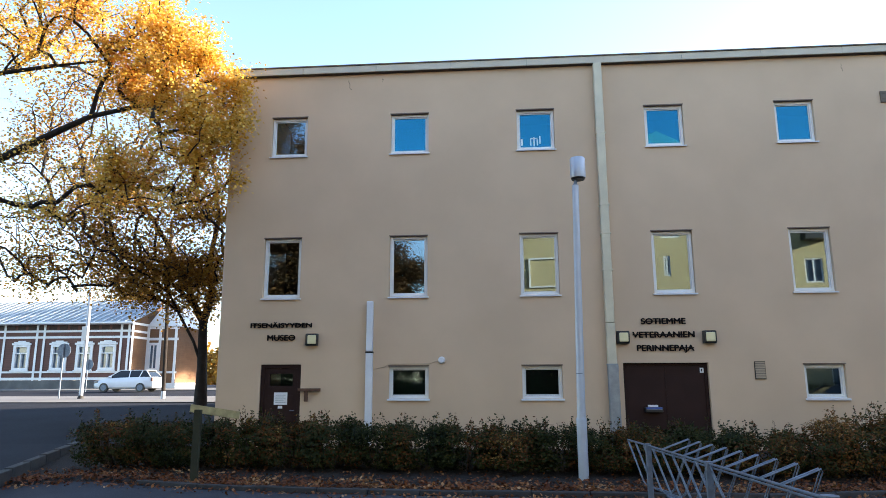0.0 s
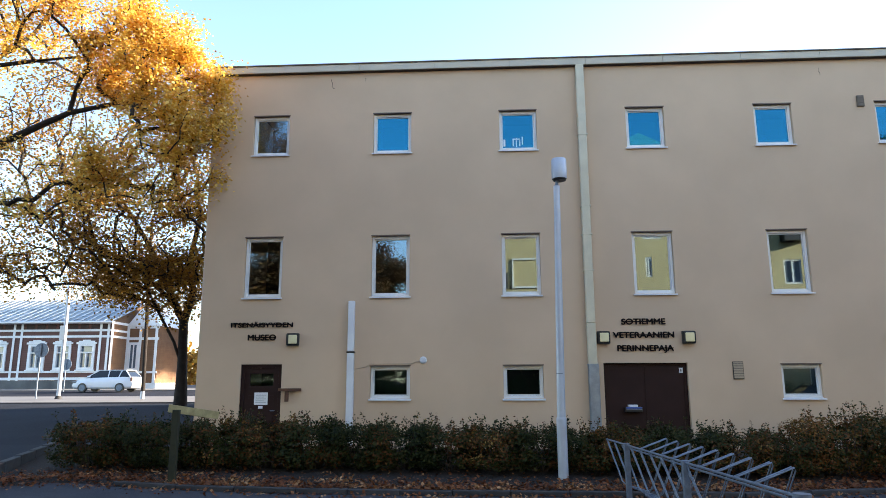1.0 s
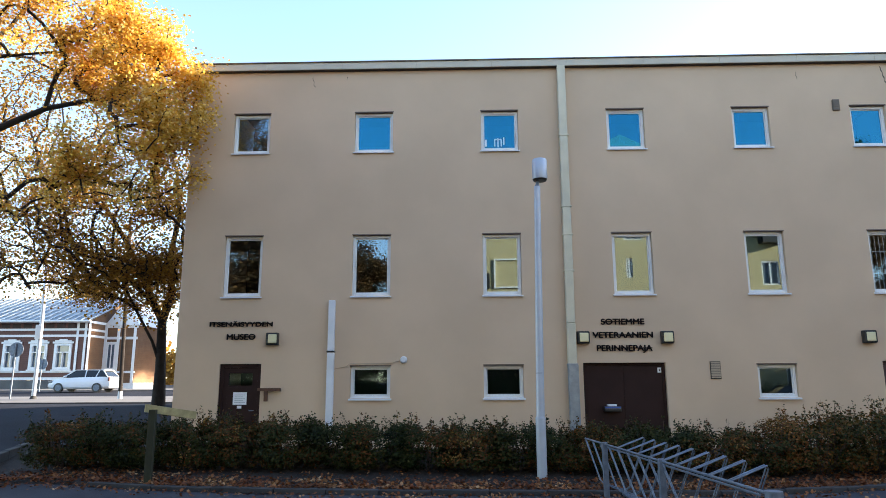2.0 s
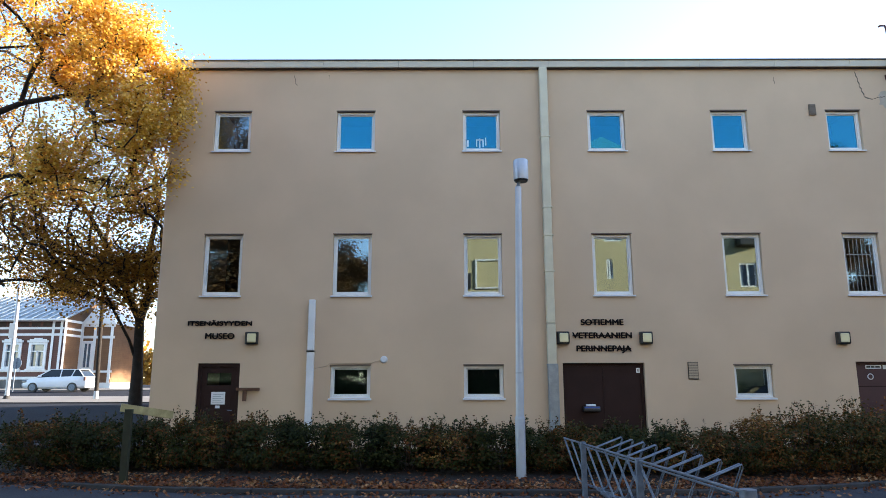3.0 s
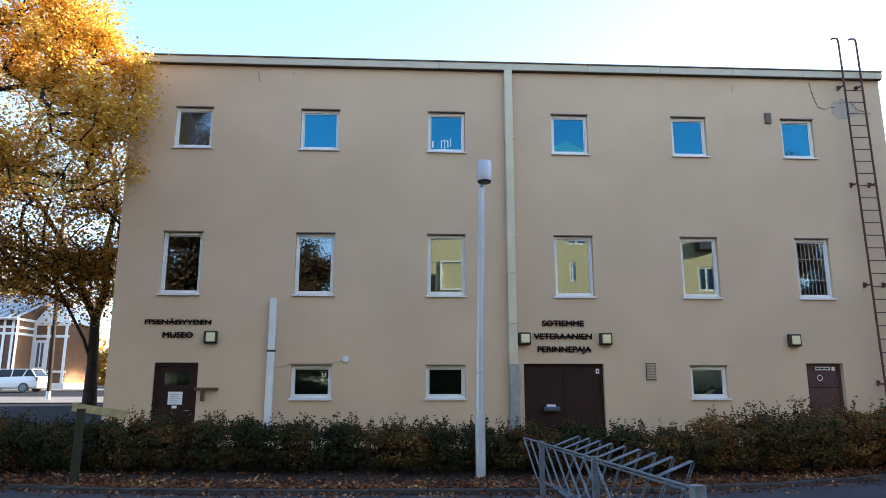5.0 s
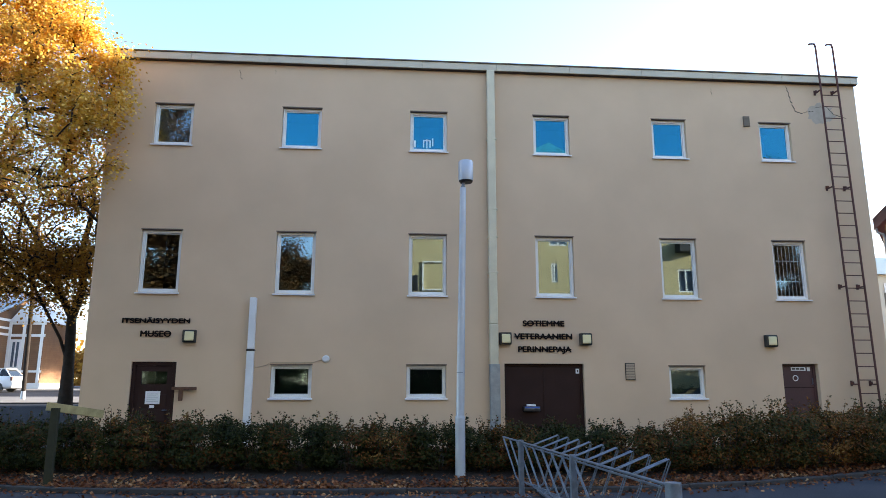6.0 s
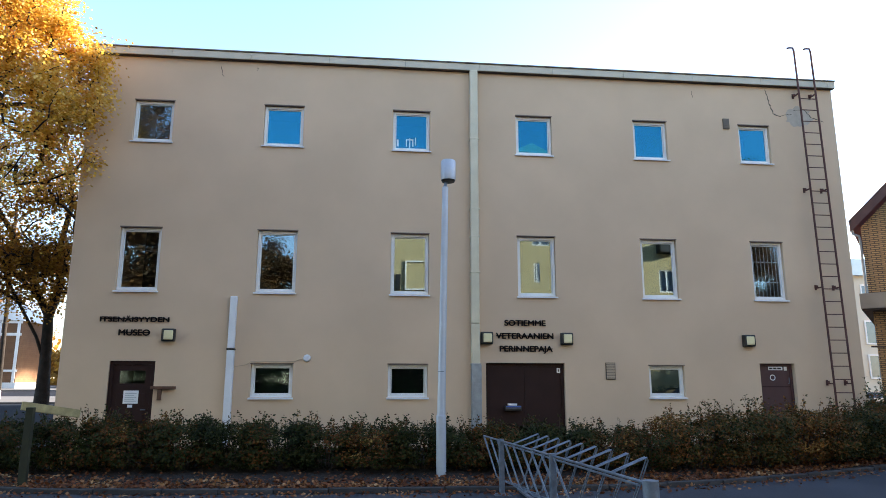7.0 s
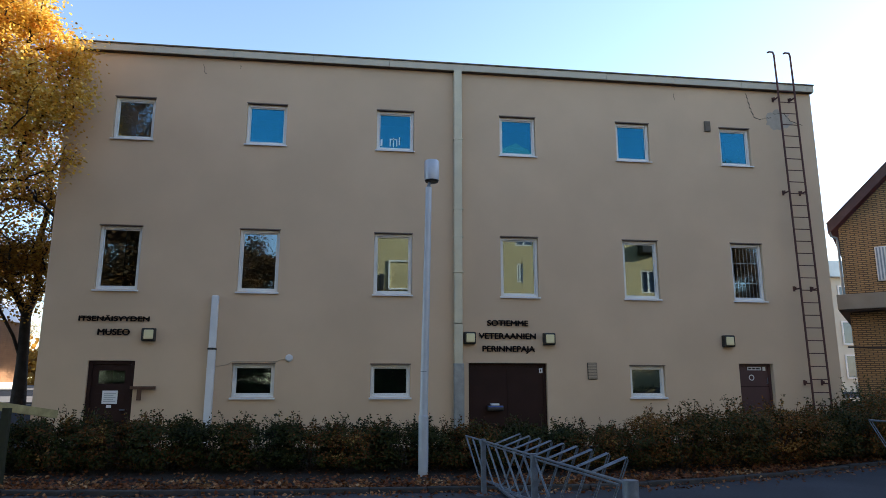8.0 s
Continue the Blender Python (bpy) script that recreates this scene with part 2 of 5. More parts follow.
def add_tube(bm, pts, radii, seg=10, cap=True):
    """A round tube along pts with a radius for each."""
    pts = [Vector(p) for p in pts]
    if isinstance(radii, (int, float)):
        radii = [radii] * len(pts)
    rings = []
    up = None
    for i, p in enumerate(pts):
        d = (pts[min(i + 1, len(pts) - 1)] - pts[max(i - 1, 0)]).normalized()
        if up is None:
            up = d.orthogonal().normalized()
        up = (up - d * up.dot(d))
        up = up.normalized() if up.length > 1e-6 else d.orthogonal().normalized()
        side = d.cross(up)
        rings.append([bm.verts.new(p + (up * math.cos(a) + side * math.sin(a)) * radii[i])
                      for a in (2 * math.pi * k / seg for k in range(seg))])
    for a, b in zip(rings, rings[1:]):
        for k in range(seg):
            f = bm.faces.new((a[k], b[k], b[(k + 1) % seg], a[(k + 1) % seg]))
            f.smooth = True
    if cap:
        for ring, flip in ((rings[0], False), (rings[-1], True)):
            vs = [bm.verts.new(v.co) for v in ring]
            bm.faces.new(vs[::-1] if flip else vs)


def tube(pts, radii, seg=10):
    bm = bmesh.new()
    add_tube(bm, pts, radii, seg)
    bmesh.ops.recalc_face_normals(bm, faces=bm.faces)
    return bm


def empty(name, x, y, z, label, category, group="", kind=""):
    e = new(name)
    e.location = (x, y, z)
    e.empty_display_size = 0.1
    return tagged(e, label, category, group, kind)


def wall_mesh(x0, x1, z0, z1, y0, y1, holes):
    """A wall in the x-z plane with real openings, front at y0, back at y1."""
    xs = sorted({x0, x1, *[h[0] for h in holes], *[h[2] for h in holes]})
    zs = sorted({z0, z1, *[h[1] for h in holes], *[h[3] for h in holes]})
    bm = bmesh.new()
    vmap = {}

    def v(i, k, y):
        key = (i, k, y)
        if key not in vmap:
            vmap[key] = bm.verts.new((xs[i], y, zs[k]))
        return vmap[key]

    def solid(i, k):
        if i < 0 or k < 0 or i >= len(xs) - 1 or k >= len(zs) - 1:
            return False
        cx, cz = (xs[i] + xs[i + 1]) / 2, (zs[k] + zs[k + 1]) / 2
        return not any(h[0] < cx < h[2] and h[1] < cz < h[3] for h in holes)
    for i in range(len(xs) - 1):
        for k in range(len(zs) - 1):
            if not solid(i, k):
                continue
            bm.faces.new((v(i, k, y0), v(i + 1, k, y0), v(i + 1, k + 1, y0), v(i, k + 1, y0)))
            bm.faces.new((v(i, k, y1), v(i, k + 1, y1), v(i + 1, k + 1, y1), v(i + 1, k, y1)))
            for (di, dk, a, b) in ((-1, 0, (0, 0), (0, 1)), (1, 0, (1, 1), (1, 0)), (0, -1, (1, 0), (0, 0)), (0, 1, (0, 1), (1, 1))):
                if not solid(i + di, k + dk):
                    p, q = (i + a[0], k + a[1]), (i + b[0], k + b[1])
                    bm.faces.new((v(*p, y0), v(*q, y0), v(*q, y1), v(*p, y1)))
    bmesh.ops.recalc_face_normals(bm, faces=bm.faces)
    return bm


def lettering(text, width, height, depth, material, parent, x, y, z):
    """Raised capital letters facing -y, x to x + width, standing on z."""
    cu = bpy.data.curves.new("lettering", "FONT")
    cu.body, cu.extrude, cu.align_x = text, 0.5, "LEFT"
    tmp = bpy.data.objects.new("tmp", cu)
    scene.collection.objects.link(tmp)
    bpy.context.view_layer.update()
    me = bpy.data.meshes.new_from_object(tmp.evaluated_get(bpy.context.evaluated_depsgraph_get()))
    bpy.data.objects.remove(tmp)
    co = np.array([v.co for v in me.vertices])
    lo, hi = co.min(0), co.max(0)
    base = 0.0
    top = 0.729 if hi[1] > 0.85 else hi[1]     # the dots of an A-umlaut rise above cap height
    for v in me.vertices:
        a, b, c = v.co
        v.co = ((a - lo[0]) / (hi[0] - lo[0]) * width, -(c + 0.5) * depth, (b - base) / (top - base) * height)
    # bold strokes: the outline repeated with small shifts, each a little deeper
    bm = bmesh.new()
    for dx, dy, dz in ((0, 0, 0), (.008, .001, 0), (-.008, .002, 0), (0, .003, .007), (0, .004, -.007)):
        n0 = len(bm.verts)
        bm.from_mesh(me)
        bm.verts.ensure_lookup_table()
        bmesh.ops.translate(bm, vec=(dx, dy, dz), verts=bm.verts[n0:])
    bm.to_mesh(me)
    bm.free()
    me.name = "lettering"
    me.materials.clear()
    me.materials.append(material)
    ob = new("word", me)
    ob.parent = parent
    ob.location = (x, y, z)
    return ob


def lerp_table(tab, v):
    return float(np.interp(v, [a for a, _ in tab], [b for _, b in tab]))


GROUND = [(-500, 0.0), (9.8, 0.0), (10.8, 0.05), (14, 0.16), (24, 0.86), (30, 0.93), (47, 1.27), (120, 1.4), (5000, 1.4)]


def gz(y):
    return lerp_table(GROUND, y)


# ---- ground ----
ys = [-900, -60, -20, -5, 0, 3, 6, 8, 9, 9.6, 10.6, 12, 14, 16, 18, 20, 22, 24, 27, 30, 36, 42, 47, 60, 80, 120, 300, 1200]
xs = [-1200, -300, -100, -60, -40, -25, -15, -10, -5, 0, 5, 10, 15, 20, 25, 32, 45, 70, 120, 300, 1200]
gv = [(x, y, gz(y)) for y in ys for x in xs]
gf = [(j * len(xs) + i, j * len(xs) + i + 1, (j + 1) * len(xs) + i + 1, (j + 1) * len(xs) + i) for j in range(len(ys) - 1) for i in range(len(xs) - 1)]
tagged(mesh_ob("ground", gv, gf, M_ASPHALT), "dark worn asphalt yard strewn with a few leaves", "ground", kind="structure")

# side road, raised behind a kerb
K0, K1 = Vector((-1.7, 5.6)), Vector((-5.2, 15.45))


def road_edge(y):
    return K0.x + (K1.x - K0.x) * (y - K0.y) / (K1.y - K0.y)


def rz(y):
    return lerp_table([(-20, 0.2), (9, 0.21), (14, 0.30), (24, 0.90), (26, 0.93)], y)


rv, rf = [], []
ry = [5.6, 8, 10, 12, 14, 15.4, 18, 21, 24, 26]
for y in ry:
    e = road_edge(min(y, 15.4)) - 0.1
    if y > 15.4:
        e = -1.3
    for x in (-60, -30, -15, -9, e):
        rv.append((min(x, e - 0.01) if x != e else e, y, rz(y)))
for j in range(len(ry) - 1):
    for i in range(4):
        rf.append((j * 5 + i, j * 5 + i + 1, (j + 1) * 5 + i + 1, (j + 1) * 5 + i))
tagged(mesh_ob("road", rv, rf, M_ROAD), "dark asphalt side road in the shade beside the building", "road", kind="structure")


def strip(name, y0, y1, dz, material, label, category, x0=-200, x1=-1.3):
    bm = bmesh.new()
    cuts = [y0, (y0 + y1) / 2, y1]
    rows = [[bm.verts.new((x, y, gz(y) + dz)) for x in (x0, x1)] for y in cuts]
    for a, b in zip(rows, rows[1:]):
        bm.faces.new((a[0], a[1], b[1], b[0]))
    low = [bm.verts.new((x, y0, gz(y0) - 0.1)) for x in (x0, x1)]
    bm.faces.new((low[0], low[1], rows[0][1], rows[0][0]))
    return tagged(part(name, bm, material), label, category, kind="structure")


strip("pavement", 26.0, 33.0, 0.09, M_PAVE, "pale sunlit pavement along the street", "pavement")
strip("street", 33.0, 43.0, 0.03, M_ROAD, "grey asphalt street in front of a wooden house", "road")
strip("pavement_far", 43.0, 46.2, 0.10, M_PAVE, "pale pavement at the foot of the wooden house", "pavement")

# planting bed between kerb and building
KERB = [(-0.6, 9.5), (0.7, 9.14), (2.9, 8.78), (5.5, 8.66), (8.3, 8.62), (10.1, 8.62), (12.3, 9.05), (14.35, 9.74), (16.2, 10.4), (20.0, 11.75), (24.0, 13.15)]
BED = [(-5.0, 9.0), (-3.1, 9.0), (-1.9, 9.9), (-0.6, 9.6)] + [(x, y + .1) for x, y in KERB[1:]]


bv, bf = [], []
bx = [-5.0, -4.0, -3.3, -2.85, -2.4] + [(-2 + k * 0.45) for k in range(57)]
for x in bx:
    for s in range(9):
        ky = lerp_table(BED, x)
        if x < -2.9:
            ky = max(ky, K0.y + (x - K0.x) / (K1.x - K0.x) * (K1.y - K0.y) - 0.05)
        y = ky + (13.98 - ky) * s / 8
        bv.append((x, y, gz(y) + 0.055 * min(1, max(0, (y - ky) * 3 + (x > 0))) + 0.02 * noise.noise((x * 1.3, y * 1.3, 0))))
for i in range(len(bx) - 1):
    for s in range(8):
        bf.append((i * 9 + s, (i + 1) * 9 + s, (i + 1) * 9 + s + 1, i * 9 + s + 1))
tagged(mesh_ob("planting_bed", bv, bf, M_SOIL), "dark soil planting bed under the hedge", "planting bed", kind="structure")

# ---- main building ----
WL, WR, WY, WB = -1.12, 19.03, 14.0, 26.8
TOP = 10.01
ROWS = {"upper": (7.72, 8.835, {0: (0.007, 0.977), 1: (3.231, 4.239), 2: (6.551, 7.529), 3: (9.831, 10.815), 4: (13.088, 14.047), 5: (16.125, 17.034)}),
        "middle": (3.925, 5.51, {0: (-0.047, 0.933), 1: (3.239, 4.214), 2: (6.552, 7.518), 3: (9.808, 10.809), 4: (13.113, 14.096), 5: (16.174, 17.092)}),
        "ground": (1.405, 2.215, {1: (3.253, 4.244), 2: (6.53, 7.505), 4: (13.148, 14.09)})}
win_specs = [(xa, z0, xb, z1, row, i) for row, (z0, z1, cols) in ROWS.items() for i, (xa, xb) in cols.items()]
openings = [w[:4] for w in win_specs]
D1, D2, D3 = (0.0, 0.16, 1.04, 2.25), (8.955, 0.16, 10.96, 2.24), (16.14, 0.16, 17.1, 2.26)
openings += [D1, D2, D3]
tagged(part("wall_south", wall_mesh(WL, WR, -0.1, TOP, WY, WY + 0.35, openings), M_PLASTER), "tan rendered facade with hairline cracks near the roof", "wall", kind="structure")
tagged(part("wall_west", box(WL, WY + 0.35, -0.1, WL + 0.35, WB, TOP), M_PLASTER), "tan rendered side wall", "wall", kind="structure")
tagged(part("wall_east", box(WR - 0.35, WY + 0.35, -0.1, WR, WB, TOP), M_PLASTER), "tan rendered side wall", "wall", kind="structure")
tagged(part("wall_north", box(WL + 0.35, WB - 0.35, -0.1, WR - 0.35, WB, TOP), M_PLASTER), "tan rendered back wall", "wall", kind="structure")
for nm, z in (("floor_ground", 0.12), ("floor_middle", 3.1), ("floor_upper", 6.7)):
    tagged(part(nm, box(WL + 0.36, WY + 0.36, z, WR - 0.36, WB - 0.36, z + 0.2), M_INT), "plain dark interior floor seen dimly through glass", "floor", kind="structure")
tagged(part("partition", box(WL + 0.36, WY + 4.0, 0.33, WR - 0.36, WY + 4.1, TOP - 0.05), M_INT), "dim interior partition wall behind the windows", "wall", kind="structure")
# roof with a cream sheet edge
roof = empty("roof", (WL + WR) / 2, WY, TOP, "flat felt roof with a cream sheet-metal edge", "roof", kind="structure")


def put(ob):
    """Keep world coordinates under an Empty that stands elsewhere."""
    ob.matrix_parent_inverse = Matrix.Translation(ob.parent.location).inverted()
    return ob


put(part("roof_slab", box(WL - 0.02, WY - 0.10, TOP, WR + 0.02, WB + 0.1, TOP + 0.17), M_ROOFDARK, roof))
xa = WL - 0.03
while xa < WR + 0.03:
    xb = min(xa + 2.0, WR + 0.04)
    put(part("fascia_sheet", box(xa, WY - 0.14, TOP - 0.015, xb - 0.006, WY - 0.105, TOP + 0.168, 0.004), M_FASCIA, roof))
    xa = xb
put(part("drip_edge", box(WL - 0.045, WY - 0.17, TOP + 0.172, WR + 0.045, WB, TOP + 0.205, 0.006), M_VENTDARK, roof, "dark folded top edge"))
put(part("soffit", box(WL - 0.03, WY - 0.104, TOP - 0.03, WR + 0.03, WY - 0.003, TOP - 0.003), M_DARKWOOD, roof))


SKEW = {("middle", 2): -3.6, ("upper", 3): 0.4, ("ground", 2): -3.6}


def window(x0, z0, x1, z1, row, i):
    lab = {"upper": "small square window in a white frame reflecting sky", "middle": "tall window in a white frame with reflecting glass",
           "ground": "low dark window in a white frame"}[row]
    w = empty("window", (x0 + x1) / 2, WY, z0, lab, "window", "windows of the facade")
    fy, g = WY + 0.085, 0.068
    bm = bmesh.new()
    for b in ((x0 + .004, z0 + .004, x0 + g, z1 - .03), (x1 - g, z0 + .004, x1 - .004, z1 - .03), (x0 + g, z0 + .004, x1 - g, z0 + g), (x0 + g, z1 - g - .03, x1 - g, z1 - .03)):
        add_box(bm, b[0], fy, b[1], b[2], fy + 0.09, b[3], 0.006)
    put(part("window_frame", bm, M_WHITE, w))
    bm = bmesh.new()
    h = 0.022
    a0, a1, c0, c1 = x0 + g + .004, x1 - g - .004, z0 + g + .004, z1 - g - .034
    for b in ((a0, c0, a0 + h, c1), (a1 - h, c0, a1, c1), (a0 + h, c0, a1 - h, c0 + h), (a0 + h, c1 - h, a1 - h, c1)):
        add_box(bm, b[0], fy + 0.025, b[1], b[2], fy + 0.07, b[3], 0.003)
    sash = put(part("sash", bm, M_WHITE, w))
    xm, zm, hw, hh = (a0 + a1) / 2, (c0 + c1) / 2, (a1 - a0) / 2 - h, (c1 - c0) / 2 - h
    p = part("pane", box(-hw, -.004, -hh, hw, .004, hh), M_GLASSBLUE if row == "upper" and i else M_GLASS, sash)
    # old panes sit a little askew in their putty
    p.matrix_basis = Matrix.Translation((xm, fy + 0.05, zm)) @ Matrix.Rotation(radians(SKEW.get((row, i), 0)), 4, "Z")
    p.visible_shadow = False
    bm = bmesh.new()
    vs = [bm.verts.new(c) for c in ((x0 - .03, WY - .055, z0 - .02), (x1 + .03, WY - .055, z0 - .02), (x1 + .03, fy, z0 + .012), (x0 - .03, fy, z0 + .012))]
    top = bm.faces.new(vs)
    r = bmesh.ops.extrude_face_region(bm, geom=[top])
    bmesh.ops.translate(bm, vec=(0, 0, -0.03), verts=[v for v in r["geom"] if isinstance(v, bmesh.types.BMVert)])
    bmesh.ops.recalc_face_normals(bm, faces=bm.faces)
    put(part("window_sill", bm, M_SILL, w))
    put(part("head_flashing", box(x0 - .015, WY - .012, z1 - .028, x1 + .015, fy - .003, z1 - .003), M_REVEAL, w, "dark brown head flashing"))
    return w


made = [window(*spec) for spec in win_specs]
# white paper cut-outs stuck on one upper pane
for b in ((6.66, 7.86, 6.71, 8.05), (6.90, 7.86, 6.93, 8.04), (6.985, 7.84, 7.015, 8.09), (7.07, 7.86, 7.10, 8.06), (7.14, 7.90, 7.17, 8.12), (6.90, 8.04, 7.10, 8.07)):
    put(part("paper_cutout", box(b[0], WY + .124, b[1], b[2], WY + .1285, b[3]), M_PAPER, made[2], "white paper cut-out"))

# pale security grille behind one middle window
for k2 in range(7):
    xx = ROWS["middle"][2][5][0] + .14 + k2 * .105
    put(part("grille_bar", box(xx - .008, WY + .165, 3.92 + .09, xx + .008, WY + .18, 5.497 - .12), M_WHITE, made[11], "pale grille bar"))
for zz in (3.92 + .5, 3.92 + 1.05):
    put(part("grille_rail", box(ROWS["middle"][2][5][0] + .1, WY + .181, zz - .012, ROWS["middle"][2][5][1] - .1, WY + .195, zz + .012), M_WHITE, made[11], "pale grille rail"))

# ---- doors ----
d = empty("door_single", 0.52, WY, 0.16, "dark brown wooden entrance door with a glazed strip and a notice", "door")
bm = bmesh.new()
add_box(bm, 0.004, WY + .04, .17, .09, WY + .14, 2.245, .006)
add_box(bm, .95, WY + .04, .17, 1.036, WY + .14, 2.245, .006)
add_box(bm, .09, WY + .04, 2.16, .95, WY + .14, 2.245, .006)
put(part("door_frame", bm, M_DOOR, d))
bm = wall_mesh(.093, .947, .18, 2.155, WY + .07, WY + .12, [(.23, 1.72, .82, 2.02)])
leaf1 = put(part("leaf", bm, M_DOOR, d))
for z in (0.5, 1.0, 1.35):
    put(part("panel", box(.2, WY + .058, z - .14, .84, WY + .0695, z + .14, .006), M_DOOR, d))
put(part("door_glass", box(.23, WY + .09, 1.72, .82, WY + .098, 2.02), M_GLASS, d)).visible_shadow = False
nt1 = put(part("notice", box(.36, WY + .050, 1.26, .70, WY + .056, 1.56, .002), M_PAPER, d, "white paper notice"))
put(part("small_notice", box(.47, WY + .050, 1.17, .58, WY + .056, 1.235), M_PAPER, d, "small white label"))
for k2 in range(5):
    part("text_bar", box(.40, WY + .046, 1.31 + k2 * .045, .66 - .05 * (k2 % 2), WY + .0495, 1.319 + k2 * .045), M_PIPEGREY, nt1)
put(part("door_handle", tube([(.87, WY + .07, 1.12), (.87, WY + .01, 1.12), (.78, WY + .01, 1.12)], .012), M_STEEL, d, "steel lever handle"))

d = empty("door_double", 9.96, WY, 0.16, "dark brown flush double door with a letter box", "door")
bm = bmesh.new()
add_box(bm, 8.96, WY + .10, .17, 9.03, WY + .2, 2.236, .006)
add_box(bm, 10.885, WY + .10, .17, 10.955, WY + .2, 2.236, .006)
add_box(bm, 9.03, WY + .10, 2.17, 10.885, WY + .2, 2.236, .006)
put(part("door_frame", bm, M_DOOR, d))
for a, b in ((9.033, 9.953), (9.967, 10.882)):
    put(part("leaf", box(a, WY + .12, .18, b, WY + .17, 2.166, .005), M_DOOR, d))
put(part("cover_strip", box(9.945, WY + .105, .18, 9.975, WY + .1195, 2.16, .003), M_DOOR, d))
mb = put(part("letter_box", box(9.42, WY - .03, 1.08, 9.83, WY + .118, 1.20, .012), M_BLACK, d, "black letter box"))
part("label_sheet", box(9.50, WY - .02, 1.204, 9.72, WY + .10, 1.25, .004), M_PAPER, mb, "white label")
part("slot", box(9.44, WY - .037, 1.135, 9.81, WY - .031, 1.155), M_STEEL, mb)
part("blue_strip", box(9.44, WY - .037, 1.165, 9.81, WY - .031, 1.195), M_BLUE, mb)
tg = put(part("number_tag", box(10.78, WY + .11, 2.0, 10.87, WY + .119, 2.12, .003), M_PAPER, d, "small white tag"))
part("tag_bar", box(10.81, WY + .105, 2.03, 10.835, WY + .109, 2.09), M_BLACK, tg)

d = empty("door_steel", 16.62, WY, 0.16, "maroon steel door with a round emblem and a sign strip", "door")
bm = bmesh.new()
add_box(bm, 16.145, WY + .12, .17, 16.21, WY + .22, 2.255, .006)
add_box(bm, 17.03, WY + .12, .17, 17.095, WY + .22, 2.255, .006)
add_box(bm, 16.21, WY + .12, 2.2, 17.03, WY + .22, 2.255, .006)
put(part("door_frame", bm, M_DOORRED, d))
put(part("leaf", box(16.213, WY + .145, .18, 17.027, WY + .19, 2.197, .005), M_DOORRED, d))
put(part("seam", box(16.22, WY + .139, 1.655, 17.02, WY + .1445, 1.675), M_DOOR, d))
st1 = put(part("sign_strip", box(16.45, WY + .132, 2.09, 16.84, WY + .1445, 2.18, .003), M_PAPER, d, "pale sign strip"))
for k2, (a, b) in enumerate(((16.47, 16.56), (16.58, 16.67), (16.69, 16.80))):
    part("text_bar", box(a, WY + .127, 2.115, b, WY + .1315, 2.155), M_BLACK, st1)
put(part("small_sign", box(16.88, WY + .132, 2.08, 16.96, WY + .1445, 2.18, .003), M_PAPER, d))
bm = tube([(16.55 + .066 * math.cos(2 * math.pi * a / 24), WY + .139, 1.9 + .066 * math.sin(2 * math.pi * a / 24)) for a in range(25)], .0115, 6)
put(part("ring_emblem", bm, M_PAPER, d, "pale ring emblem"))
put(part("door_handle", tube([(16.97, WY + .14, 1.75), (16.97, WY + .09, 1.75), (16.97, WY + .09, 1.9)], .011), M_STEEL, d, "steel handle"))

# ---- lettering on the wall ----
s = empty("wall_lettering", 0.5, WY, 2.85, "dark raised metal capitals on mounting rods above the single door", "lettering")
for text, x0, x1, z in (("ITSENÄISYYDEN", -0.30, 1.28, 3.17), ("MUSEO", 0.15, 0.86, 2.845)):
    put(lettering(text, x1 - x0,   .135, .014, M_LETTER, s, x0, WY - .016, z))
    put(part("mounting_rod", box(x0, WY - .036, z + .056, x1, WY - .012, z + .078), M_LETTER, s))
    for u in (0.1, 0.5, 0.9):
        xx = x0 + (x1 - x0) * u
        put(part("bracket", box(xx - .008, WY - .012, z + .058, xx + .008, WY, z + .076), M_LETTER, s))
s = empty("wall_lettering", 9.96, WY, 2.52, "dark raised metal capitals on mounting rods above the double door", "lettering")
for text, x0, x1, z in (("SOTIEMME", 9.44, 10.49, 3.17), ("VETERAANIEN", 9.22, 10.68, 2.845), ("PERINNEPAJA", 9.31, 10.65, 2.525)):
    put(lettering(text, x1 - x0,   .135, .014, M_LETTER, s, x0, WY - .016, z))
    put(part("mounting_rod", box(x0, WY - .036, z + .056, x1, WY - .012, z + .078), M_LETTER, s))
    for u in (0.1, 0.5, 0.9):
        xx = x0 + (x1 - x0) * u
        put(part("bracket", box(xx - .008, WY - .012, z + .058, xx + .008, WY, z + .076), M_LETTER, s))


# ---- wall lamps ----
def wall_lamp(x, z):
    e = empty("wall_lamp", x, WY, z, "square black wall lamp with a yellowed glass face", "wall lamp", "wall lamps on the facade")
    part("back_box", box(-.15, -.10, -.15, .15, -.001, .15, .012), M_BLACK, e)
    part("rim", box(-.15, -.135, -.15, .15, -.103, .15, .03), M_BLACK, e)
    bm = box(-.095, -.158, -.11, .12, -.12, .11, .02)
    part("glass_face", bm, M_DIFF, e, "yellowed glass face")
    return e


lamp_w = wall_lamp(1.31, 2.855)
for x, z in ((8.975, 2.85), (11.015, 2.845), (15.86, 2.835)):
    copy_thing(lamp_w, Matrix.Translation((x, WY, z)))

